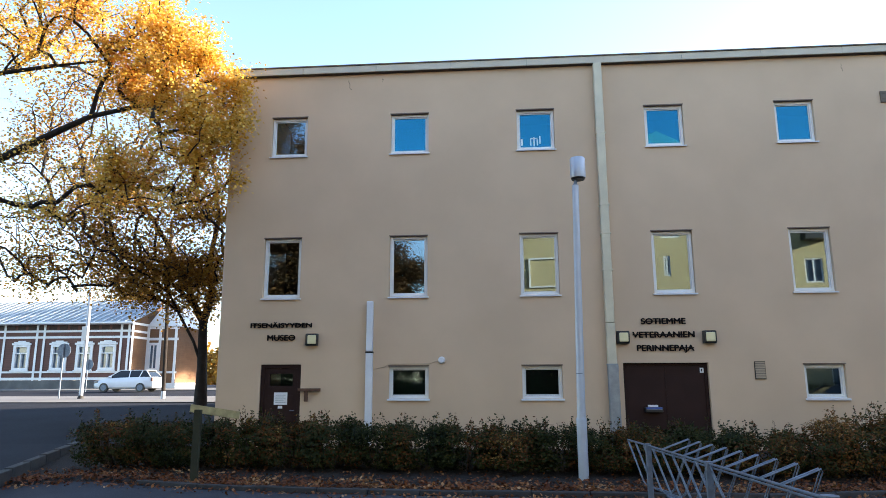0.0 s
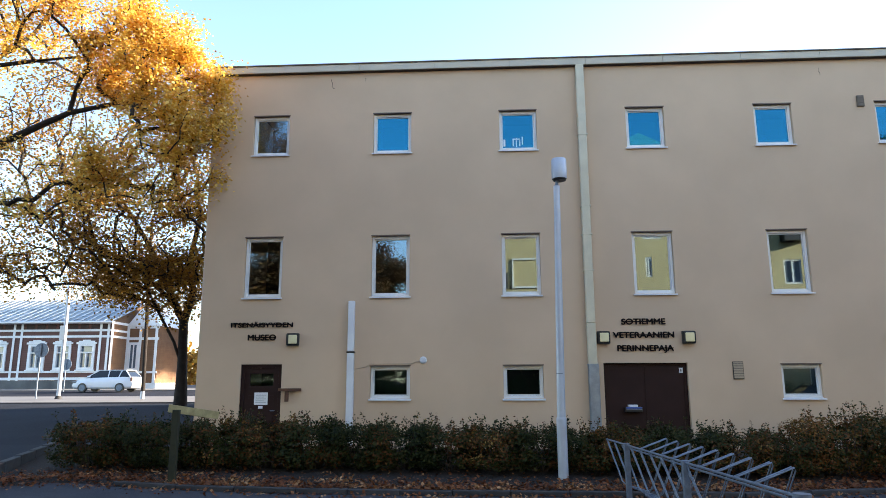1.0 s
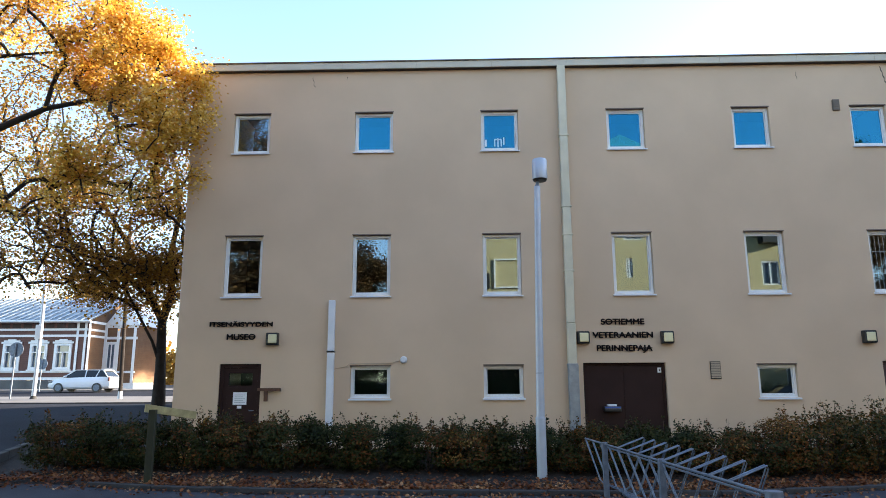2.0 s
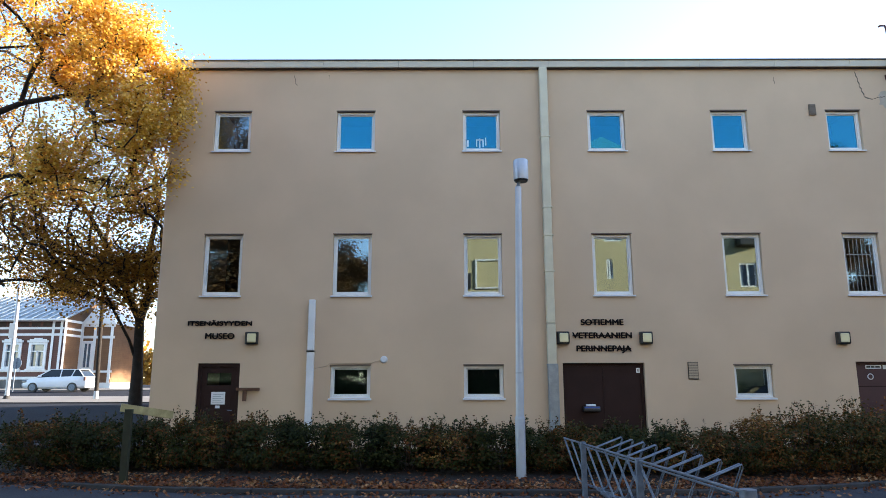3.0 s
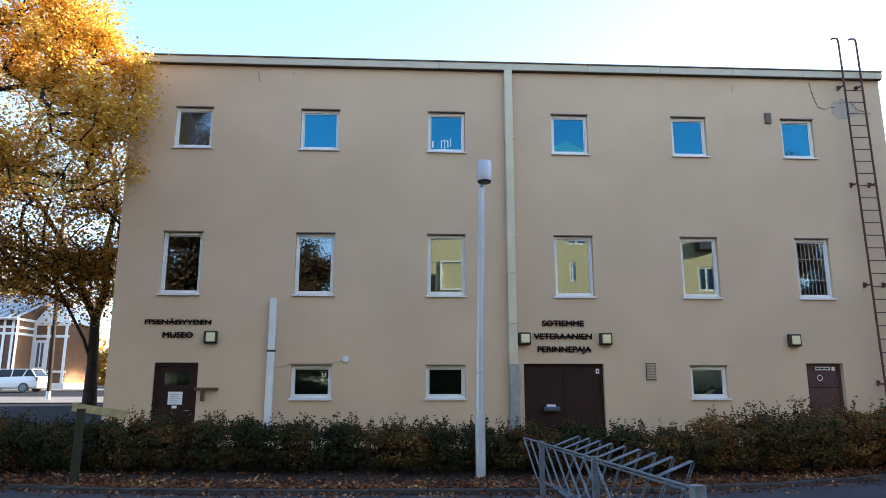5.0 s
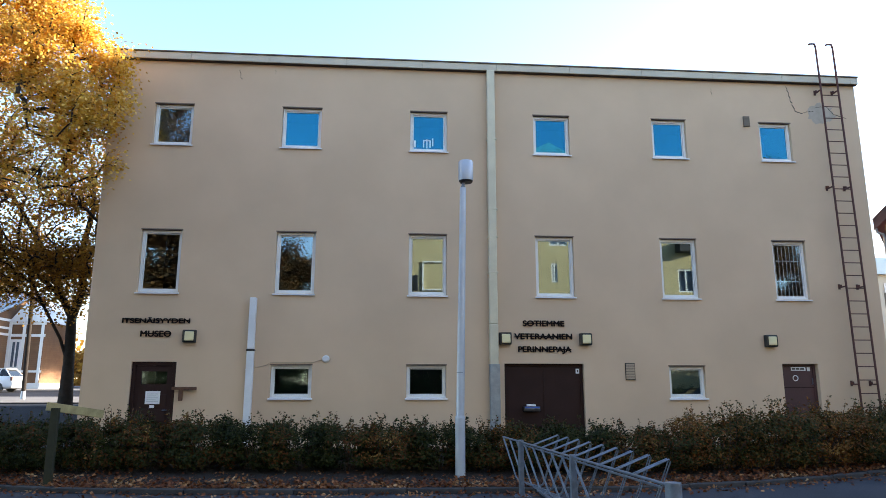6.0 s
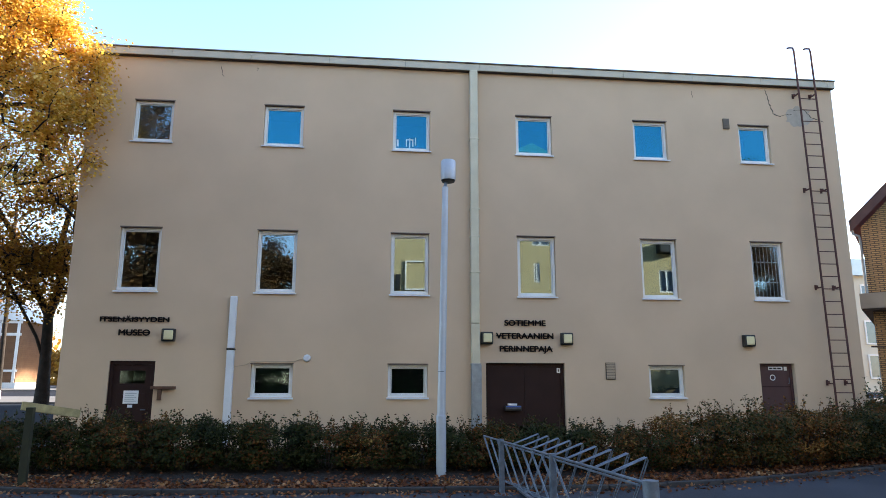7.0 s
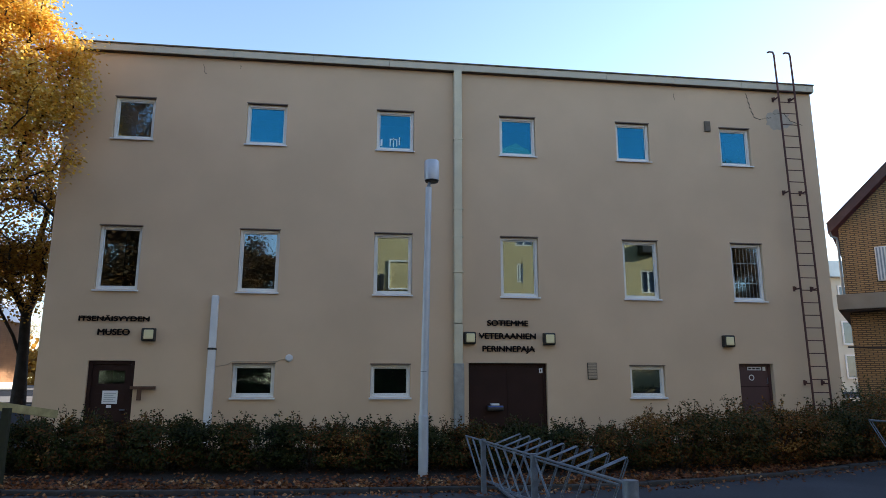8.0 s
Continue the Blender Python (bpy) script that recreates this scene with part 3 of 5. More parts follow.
# ---- rainwater pipe, short pipe ----
p = empty("downpipe", 8.68, WY, 0.2, "long cream square downpipe, grey and galvanised at the foot", "downpipe")
segs = [(TOP - .02, 8.05), (8.05, 6.15), (6.15, 5.42), (5.42, 4.5), (4.5, 3.2)]
for a, b in segs:
    put(part("pipe_length", box(8.575, WY - .17, b + .004, 8.785, WY - .03, a, .02), M_PIPE, p))
put(part("pipe_length", box(8.575, WY - .17, 2.2, 8.79, WY - .03, 3.196, .02), M_PIPE, p))
put(part("foot_pipe", box(8.57, WY - .18, .2, 8.82, WY - .02, 2.196, .02), M_PIPEGREY, p, "grey galvanised foot length"))
for z in (8.05, 6.15, 5.42, 4.5, 2.2):
    put(part("pipe_clip", box(8.56, WY - .18, z - .015, 8.81, WY, z + .02, .004), M_PIPEGREY if z < 3 else M_PIPE, p))
p = empty("vent_pipe", 2.78, WY, 0.2, "short white square pipe on the wall with a dark clamp", "pipe")
put(part("upper_length", box(2.70, WY - .16, 2.55, 2.86, WY - .03, 3.80, .02), M_PIPEWHITE, p))
put(part("lower_length", box(2.695, WY - .165, .3, 2.865, WY - .025, 2.51, .02), M_PIPEWHITE, p))
put(part("seam_ring", box(2.69, WY - .17, 2.06, 2.87, WY - .02, 2.08), M_PIPEWHITE, p))
put(part("clamp", box(2.685, WY - .175, 2.512, 2.875, WY, 2.548, .004), M_BLACK, p, "dark clamp"))

# vents and round cap
v = empty("louvre_vent", 12.14, WY, 1.84, "beige louvred vent grille on the facade", "vent")
# near-black backing sheet stands in for the shade between the slats
put(part("frame", box(12.015, WY - .02, 1.84, 12.265, WY, 2.26, .004), M_SLOT, v))
for k2 in range(10):
    bm = box(12.03, WY - .034, 1.862 + k2 * .039, 12.25, WY - .0205, 1.893 + k2 * .039)
    put(part("slat", bm, M_VENT, v))
v = empty("roof_vent", 15.77, WY, 8.67, "small dark rectangular vent near the roof", "vent")
put(part("cover", box(15.685, WY - .05, 8.67, 15.86, WY, 8.97, .01), M_VENTDARK, v))
for k2 in range(4):
    put(part("slat", box(15.70, WY - .058, 8.70 + k2 * .065, 15.845, WY - .0505, 8.735 + k2 * .065), M_VENTDARK, v))
bm = tube([(4.57, WY, 2.33), (4.57, WY - .04, 2.33), (4.57, WY - .07, 2.33)], [.09, .088, .06], 20)
tagged(part("round_vent", bm, M_SILL), "round white cap on the facade beside a low window", "vent cap")
tagged(part("wall_cable", tube([(2.88, WY - .008, 2.12), (3.15, WY - .008, 2.17), (3.24, WY - .008, 2.24), (4.27, WY - .008, 2.245), (4.38, WY - .008, 2.29), (4.5, WY - .008, 2.31)], .007, 6), M_VENT), "thin tan cable running along a low window to a round cap", "cable")

# hand rail by the single door
e = empty("door_rail", 1.3, WY, 1.2, "brown T-shaped rail fixed beside the single door", "rail")
put(part("bar", box(1.00, WY - .10, 1.59, 1.56, WY - .03, 1.66, .006), M_BROWNWOOD, e))
put(part("upright", box(1.16, WY - .09, 1.34, 1.25, WY - .03, 1.589, .006), M_BROWNWOOD, e))
put(part("bracket", box(1.3, WY - .029, 1.60, 1.36, WY, 1.65), M_BLACK, e))

# ---- roof ladder ----
l = empty("roof_ladder", 18.1, WY, 0.6, "dark brown steel fire ladder rising past the roof edge", "ladder")


def ladder_x(x, z):
    """The rails lean a little towards the west on their way up."""
    return x - .012 * (z - 1.6)


for x in (17.95, 18.45):
    pts = [(ladder_x(x, .6), WY - .28, .6), (ladder_x(x, 10.9), WY - .28, 10.98), (ladder_x(x, 11) - .02, WY - .27, 11.09), (ladder_x(x, 11) - .09, WY - .20, 11.13), (ladder_x(x, 11) - .11, WY - .15, 11.13)]
    put(part("rail", tube(pts, .027, 8), M_DARKSTEEL, l))
z = 0.85
while z < 10.0:
    put(part("rung", tube([(ladder_x(17.95, z), WY - .28, z), (ladder_x(18.45, z), WY - .28, z)], .013, 6), M_DARKSTEEL, l))
    z += 0.335
for z in (1.75, 4.25, 6.95, 9.72):
    for x in (ladder_x(17.95, z), ladder_x(18.45, z)):
        bm = box(x - .016, WY - .29, z - .016, x + .016, WY - .012, z + .016)
        add_box(bm, x - .03, WY - .0118, z - .05, x + .03, WY, z + .09)
        add_box(bm, x - .022, WY - .085, z + .0162, x + .022, WY - .0122, z + .07)
        put(part("wall_bracket", bm, M_DARKSTEEL, l))

# cracks and a mortar patch near the roof
def crack(pts, w):
    bm = bmesh.new()
    rnd = random.Random(int(pts[0][0] * 100))
    fine = []
    for (xa, za), (xb, zb) in zip(pts, pts[1:]):
        for q in range(6):
            u = q / 6
            fine.append((xa + (xb - xa) * u + rnd.uniform(-.02, .02), za + (zb - za) * u + rnd.uniform(-.02, .02)))
    fine.append(pts[-1])
    prev = None
    for q, (x, z) in enumerate(fine):
        ww = w * rnd.uniform(.4, 1.2) * (0.4 if q in (0, len(fine) - 1) else 1)
        cur = (bm.verts.new((x - ww, WY - .004, z - ww)), bm.verts.new((x + ww, WY - .004, z + ww)))
        if prev:
            bm.faces.new((prev[0], prev[1], cur[1], cur[0]))
        prev = cur
    return tagged(part("wall_crack", bm, M_CRACK), "jagged crack in the rendered wall near the roof", "crack", kind="structure")


crack([(17.02, 9.92), (17.12, 9.5), (17.2, 9.2), (17.42, 9.12), (17.62, 9.18), (17.75, 9.18)], .012)
crack([(17.78, 9.3), (18.15, 9.35), (18.35, 9.1), (18.7, 9.0)], .009)
crack([(14.85, 9.75), (14.86, 9.55)], .006)
crack([(2.08, 9.83), (2.10, 9.6), (2.16, 9.55)], .006)
crack([(3.0, 9.85), (3.0, 9.75)], .006)
bm = bmesh.new()
rnd = random.Random(4)
pv = []
for a in range(28):
    t = 2 * math.pi * a / 28
    pv.append(bm.verts.new((17.98 + (.30 + .16 * rnd.random()) * math.cos(t), WY - .0025, 9.12 + (.22 + .14 * rnd.random()) * math.sin(t))))
bm.faces.new(pv)
tagged(part("mortar_patch", bm, M_PATCH), "grey mortar repair patch on the render", "wall patch", kind="structure")

# ---- lamp post ----
LX, LY = 7.45, 10.12
zb = gz(LY) + .05
e = empty("street_lamp", LX, LY, zb, "tall pale grey lamp post with a cylindrical head", "street lamp")
put(part("lower_pole", tube([(LX, LY, zb), (LX, LY, 1.14)], .093, 20), M_LAMP, e))
put(part("collar", tube([(LX, LY, 1.125), (LX, LY, 1.16)], [.097, .086], 20), M_LAMP, e))
put(part("upper_pole", tube([(LX, LY, 1.15), (LX + .06, LY, 4.8), (LX + .07, LY, 5.58)], [.078, .063, .061], 20), M_LAMP, e))
put(part("neck", tube([(LX + .07, LY, 5.58), (LX + .075, LY, 5.63), (LX + .10, LY, 5.74)], [.048, .033, .033], 12), M_STEEL, e))
hx = LX + .13
put(part("lamp_head", tube([(hx, LY, 5.725), (hx, LY, 5.755), (hx, LY, 6.11), (hx, LY, 6.135)], [.141, .148, .148, .134], 28), M_LAMP, e, "white cylindrical lamp head"))
put(part("lens_ring", tube([(hx, LY, 5.69), (hx, LY, 5.724)], [.124, .143], 28), M_BLACK, e, "dark lens ring"))
put(part("hatch", box(LX - .043, LY - .102, .55, LX + .043, LY - .08, .95, .006), M_LAMP, e))
put(part("seam_ring", tube([(LX + .01, LY, 1.95), (LX + .01, LY, 1.96)], .0765, 20), M_STEEL, e))

# ---- bicycle rack ----
RAIL_Z = 0.83


def bike_rack(name_label):
    """Angled stand: rail along +y from the near post, wheel loops on its +x side."""
    e = empty("bicycle_rack", 8.72, 3.53, 0.0, name_label, "bicycle rack", "bicycle racks")

    def rail_x(y):
        return 8.72 + (8.14 - 8.72) * (y - 3.53) / (9.42 - 3.53)
    put(part("near_post", tube([(8.72, 3.53, 0), (8.72, 3.53, RAIL_Z + .035)], .075, 20), M_STEEL, e))
    put(part("post_cap_hole", tube([(8.75, 3.452, .70), (8.75, 3.446, .70)], .014, 10), M_BLACK, e))
    for y in (6.05, 8.35):
        put(part("post", box(rail_x(y) - .04, y - .04, 0, rail_x(y) + .04, y + .04, RAIL_Z + .03, .008), M_STEEL, e))
        put(part("foot_plate", box(rail_x(y) - .13, y - .13, 0, rail_x(y) + .13, y + .13, .012), M_STEEL, e))
    put(part("rail", tube([(rail_x(3.55), 3.55, RAIL_Z), (rail_x(9.44), 9.44, RAIL_Z)], .015, 10), M_STEEL, e))
    put(part("lower_rail", tube([(rail_x(3.85) + .04, 3.85, RAIL_Z - .05), (rail_x(8.4) + .04, 8.4, RAIL_Z - .05)], .013, 8), M_STEEL, e))
    for k in range(9):
        yk = 9.40 - k * .42          # loop starts on the rail
        for off in (-.03, .03):
            a = Vector((rail_x(yk + off), yk + off, RAIL_Z - .02))
            b1 = Vector((rail_x(yk - .40) + .10, yk - .40 + off, .20))
            b1b = Vector((rail_x(yk - .46) + .13, yk - .46 + off, .16))
            b2 = Vector((rail_x(yk - 1.4) + .17, yk - 1.45 + off, .20))
            b2b = Vector((rail_x(yk - 1.5) + .20, yk - 1.52 + off, .25))
            kx = Vector((rail_x(yk - 1.65) + .42, yk - 1.64 + off, RAIL_Z + .12))
            kx2 = Vector((rail_x(yk - 1.65) + .40, yk - 1.66 + off, RAIL_Z + .15))
            q = Vector((rail_x(yk - 1.7), yk - 1.72 + off, RAIL_Z + .01))
            put(part("wheel_loop", tube([a, b1, b1b, b2, b2b, kx, kx2, q], .0085, 6), M_STEEL, e))
    put(part("ground_bar", box(8.54, 4.0, .03, 8.60, 9.0, .06), M_STEEL, e))
    return e


rack = bike_rack("galvanised steel bicycle rack with slanted wheel loops, empty")
copy_thing(rack, Matrix.Translation((16.99, 4.04, 0))).scale = (1, 1, 1.24)

# ---- post with a board ----
e = empty("barrier_post", 0.47, 9.5, gz(9.5) + .06, "green-painted timber post with a weathered yellow board", "barrier")
put(part("post", box(.41, 9.45, gz(9.5) + .03, .53, 9.55, 1.33, .008), M_GREENPOST, e))
bm = box(-.20, -.025, -.07, 1.0, .025, .07, .006)
bd = part("board", bm, M_YELLOWBOARD, e, "weathered yellow board")
bd.matrix_parent_inverse = Matrix.Translation(e.location).inverted()
bd.matrix_basis = Matrix.Translation((0.45, 9.59, 1.33)) @ Matrix.Rotation(radians(66), 4, "Z") @ Matrix.Rotation(radians(8.5), 4, "Y")


# ---- leaves ----
LEAF = np.array([(0, 0, 0), (.42, .35, .10), (.30, .75, .06), (0, 1.0, 0), (-.30, .75, .06), (-.42, .35, .10)])
SMALL = np.array([(0, 0, 0), (.30, .45, .07), (0, 1.0, 0), (-.30, .45, .07)])


def leaf_mesh(name, pos, size, normals, material, parent, rng, shape=LEAF, label=""):
    """Many small folded leaves as one mesh; each is an island of its own."""
    n = len(pos)
    nr = normals + rng.normal(0, .55, (n, 3))
    nr /= np.linalg.norm(nr, axis=1)[:, None]
    t = rng.normal(0, 1, (n, 3))
    t -= nr * (t * nr).sum(1)[:, None]
    t /= np.linalg.norm(t, axis=1)[:, None]
    bt = np.cross(nr, t)
    s = size * rng.uniform(.65, 1.25, n)
    k = len(shape)
    co = (pos[:, None, :] + s[:, None, None] * (shape[None, :, 0, None] * bt[:, None, :] + shape[None, :, 1, None] * t[:, None, :] + shape[None, :, 2, None] * nr[:, None, :]))
    verts = co.reshape(-1, 3)
    base = (np.arange(n) * k)[:, None]
    if k == 6:
        f = np.concatenate([base + np.array([0, 1, 2, 3]), base + np.array([0, 3, 4, 5])], 1).reshape(-1, 4)
    else:
        f = np.concatenate([base + np.array([0, 1, 2]), base + np.array([0, 2, 3])], 1).reshape(-1, 3)
    me = bpy.data.meshes.new(name)
    me.vertices.add(len(verts))
    me.vertices.foreach_set("co", verts.ravel())
    c = f.shape[1]
    me.loops.add(f.size)
    me.loops.foreach_set("vertex_index", f.ravel())
    me.polygons.add(len(f))
    me.polygons.foreach_set("loop_start", np.arange(len(f)) * c)
    me.polygons.foreach_set("loop_total", np.full(len(f), c))
    me.update(calc_edges=True)
    me.validate()
    me.materials.append(material)
    ob = new(name, me)
    if parent is not None:
        ob.parent = parent
    if label:
        ob["label"] = label
    return ob


def tree(label, base, stem, blobs, clumps, leaves_per, leaf, material, seed, trunk_r, spread=.55, twig=.010, limbs=(), gap=(.45, -.22)):
    """A tree: a stem line, limbs that grow to clump centres inside the blobs, leaves round the twigs."""
    rng = np.random.default_rng(seed)
    e = empty("tree", *base, label, "tree")
    nodes = [np.array(p, float) for p in stem]
    parent = [-1] + list(range(len(stem) - 1))
    floor_r = {}
    for at, line, ra, rb in limbs:
        prev = at
        for q, pt in enumerate(line):
            nodes.append(np.array(pt, float))
            parent.append(prev)
            prev = len(nodes) - 1
            floor_r[prev] = ra + (rb - ra) * q / max(1, len(line) - 1)
    cent = []
    wsum = np.array([b[2] for b in blobs], float)
    wsum /= wsum.sum()
    while len(cent) < clumps:
        b = blobs[rng.choice(len(blobs), p=wsum)]
        d = rng.normal(0, 1, 3)
        d /= np.linalg.norm(d)
        c = np.array(b[0]) + d * np.array(b[1]) * rng.uniform(.25, 1.0) ** .5
        if noise.noise(Vector(c * gap[0]) + Vector((seed, 0, 0))) < gap[1]:
            continue
        cent.append(c)
    core = np.array(stem[len(stem) // 2])
    cent.sort(key=lambda c: np.linalg.norm(c - core))
    tips = []
    for c in cent:
        arr = np.array(nodes)
        dist = np.linalg.norm(arr - c, axis=1) + .9 * np.maximum(0, arr[:, 2] + .32 * np.linalg.norm(arr[:, :2] - c[:2], axis=1) - c[2])
        dist[0] += 50
        j = int(np.argmin(dist))
        a = nodes[j]
        L = np.linalg.norm(c - a)
        rise = .04 + .18 * min(1, max(0, (c[2] - a[2]) / max(L, .1)))
        steps = max(2, int(L / .55))
        prev = j
        for s_ in range(1, steps + 1):
            u = s_ / steps
            p = a + (c - a) * u + np.array((0, 0, rise * L * math.sin(math.pi * u))) + (rng.normal(0, .06, 3) * min(1, L) if s_ < steps else 0)
            nodes.append(p)
            parent.append(prev)
            prev = len(nodes) - 1
        tips.append(prev)
    n = len(nodes)
    flow = np.zeros(n)
    for t in tips:
        flow[t] += 1
    for i in range(n - 1, 0, -1):
        flow[parent[i]] += flow[i]
    rad = np.minimum(twig * np.maximum(flow, 1) ** .46, .055)
    ns = len(stem)
    for i in range(ns):
        rad[i] = max(rad[i] * .7, trunk_r * (1 - .80 * i / (ns - 1)))
    for i, r in floor_r.items():
        rad[i] = max(min(rad[i], r * 1.2), r)
    kids = [[] for _ in range(n)]
    for i in range(1, n):
        kids[parent[i]].append(i)
    bm = bmesh.new()
    todo = [(0, None)]
    while todo:
        st, pre = todo.pop()
        chain = ([pre] if pre is not None else []) + [st]
        cur = st
        while kids[cur]:
            ks = sorted(kids[cur], key=lambda q: -flow[q])
            for q in ks[1:]:
                todo.append((q, cur))
            cur = ks[0]
            chain.append(cur)
        rr = [min(rad[q], rad[chain[1]] * 1.15) if (pre is not None and q == chain[0]) else rad[q] for q in chain]
        rr[-1] *= .5
        if pre is None:
            rr[0] *= 1.22
        add_tube(bm, [Vector(nodes[q]) for q in chain], [float(r) for r in rr], 10 if flow[st] > 30 else (6 if flow[st] > 3 else 4), cap=False)
    put(part("trunk", bm, M_BARK, e, "dark furrowed trunk and limbs"))
    pos, nor = [], []
    for t in tips:
        m = int(leaves_per * rng.uniform(.5, 1.5))
        chain = [t, parent[t], parent[parent[t]]]
        ctr = np.array([nodes[q] for q in chain])[rng.integers(0, 3, m)]
        off = np.clip(rng.normal(0, 1, (m, 3)), -1.5, 1.5) * spread * np.array((1, 1, .75)) * rng.uniform(.35, 1.0, (m, 1))
        pos.append(ctr + off)
        nor.append(np.tile((0, 0, 1.0), (m, 1)) + off * .8)
    pos, nor = np.concatenate(pos), np.concatenate(nor)
    put(leaf_mesh("crown", pos, leaf, nor, material, e, rng))
    return e


tree_b = tree("large maple with bright yellow autumn leaves beside the building", (-11.2, 13.6, rz(13.6)),
              [(-11.2, 13.6, .2), (-11.1, 13.6, 2.5), (-10.9, 13.5, 5.0), (-10.4, 13.4, 7.2), (-9.9, 13.3, 9.5), (-9.4, 13.2, 12.0)],
              [((-2.5, 13.0, 10.0), (1.7, 1.3, 1.4), 1.6), ((-4.8, 13.2, 11.8), (2.8, 2.6, 2.0), 1.7), ((-7.8, 13.0, 12.6), (3.6, 3.4, 2.8), 1.4),
               ((-1.05, 12.8, 8.9), (.75, .8, 1.5), 1.0), ((-2.3, 13.2, 7.5), (1.9, 1.3, 1.5), 1.2), ((-6.0, 13.5, 7.2), (3.0, 2.4, 1.2), .3)],
              660, 88, .078, L_MAPLE, 5, .30, .33, .010,
              limbs=[(3, [(-9.6, 13.35, 6.7), (-8.3, 13.3, 7.2), (-7.0, 13.3, 7.7), (-5.5, 13.3, 8.4), (-4.7, 13.3, 8.75), (-3.4, 13.3, 9.0)], .14, .05),
                     (4, [(-8.8, 13.2, 9.6), (-7.2, 13.1, 10.0), (-5.6, 13.0, 10.1), (-4.0, 13.0, 10.2)], .07, .03),
                     (2, [(-10.0, 13.3, 5.6), (-8.6, 13.6, 6.3), (-7.4, 13.8, 6.6)], .07, .03)], gap=(.9, -.04))
tree_a = tree("dark-trunked maple with sparse dull orange leaves beside the side road", (-5.95, 24.0, gz(24)),
              [(-5.95, 24, .8), (-5.98, 24, 2.4), (-6.05, 24, 4.2), (-5.75, 24, 5.4), (-5.95, 24, 6.8), (-5.6, 23.9, 8.6), (-5.8, 23.8, 10.2), (-6.3, 23.7, 12.0)],
              [((-8.2, 23.0, 11.5), (5.8, 4.5, 4.6), 3.0), ((-12.5, 22.5, 9.2), (4.5, 4.0, 3.2), 1.0), ((-7.5, 23, 7.6), (4.2, 3.6, 1.8), 1.3), ((-9.8, 22.5, 7.2), (6.0, 4.0, 2.1), 2.0), ((-7.3, 23.2, 5.9), (2.4, 1.8, 1.4), 1.0), ((-5.4, 23.4, 6.6), (.9, 1.2, 2.4), .5)],
              900, 56, .105, L_MAPLEDULL, 9, .23, .70, .013,
              limbs=[(2, [(-6.6, 24, 5.2), (-7.3, 24, 6.7), (-8.4, 23.8, 8.5), (-9.6, 23.6, 10.4)], .13, .06),
                     (2, [(-6.4, 24, 4.9), (-7.8, 23.7, 6.2), (-10.2, 23.2, 7.7), (-12.4, 22.7, 9.0)], .10, .05),
                     (1, [(-6.3, 23.8, 3.4), (-6.9, 23.5, 4.6), (-7.5, 23.3, 5.8)], .06, .04)])

# ---- hedge shrubs ----
def shrub(label, seed, rx, ry, h, n, material, size=.055):
    rng = np.random.default_rng(seed)
    e = empty("hedge_shrub", 0, 0, 0, label, "shrub", "hedge shrubs along the facade")
    bm = bmesh.new()
    tips = []
    for k in range(40):
        a, r = rng.uniform(0, 2 * math.pi), rng.uniform(.3, 1) ** .5
        top = np.array((rx * r * math.cos(a), ry * r * math.sin(a), h * (rng.uniform(.6, 1.06) if k < 24 else rng.uniform(.98, 1.22))))
        b = np.array((top[0] * .25, top[1] * .25, 0))
        mid = b * .4 + top * .6 + rng.normal(0, .04, 3)
        mid[2] = h * .5
        add_tube(bm, [Vector(b), Vector(mid), Vector(top)], [.010, .007, .003], 4, cap=False)
        tips += [(mid, top)] * 2
    part("branchwork", bm, M_STEM, e)
    d = rng.normal(0, 1, (n, 3))
    d /= np.linalg.norm(d, axis=1)[:, None]
    sup = np.abs(d) ** .6 * np.sign(d)
    rad = rng.uniform(.30, 1.02, n) ** .6
    pos = sup * rad[:, None] * np.array((rx, ry, h * .46)) + np.array((0, 0, h * .52))
    lump = np.array([noise.noise(Vector(p * 3.2) + Vector((seed * 3.1, 0, 0))) for p in pos])
    keep = lump > -.28
    pos = pos + d * (lump * .14)[:, None]
    pos, d = pos[keep], d[keep]
    pos[:, 2] = np.maximum(pos[:, 2], .06)
    sp, sn = [], []
    for mid, top in tips:
        u = rng.uniform(.3, 1.06, 14)
        q = mid + (top - mid) * u[:, None] + rng.normal(0, .022, (14, 3))
        sp.append(q)
        sn.append(rng.normal(0, 1, (14, 3)))
    pos, d = np.concatenate([pos] + sp), np.concatenate([d] + sn)
    leaf_mesh("foliage", pos, size, d + np.array((0, 0, .4)), material, e, rng, SMALL)
    return e


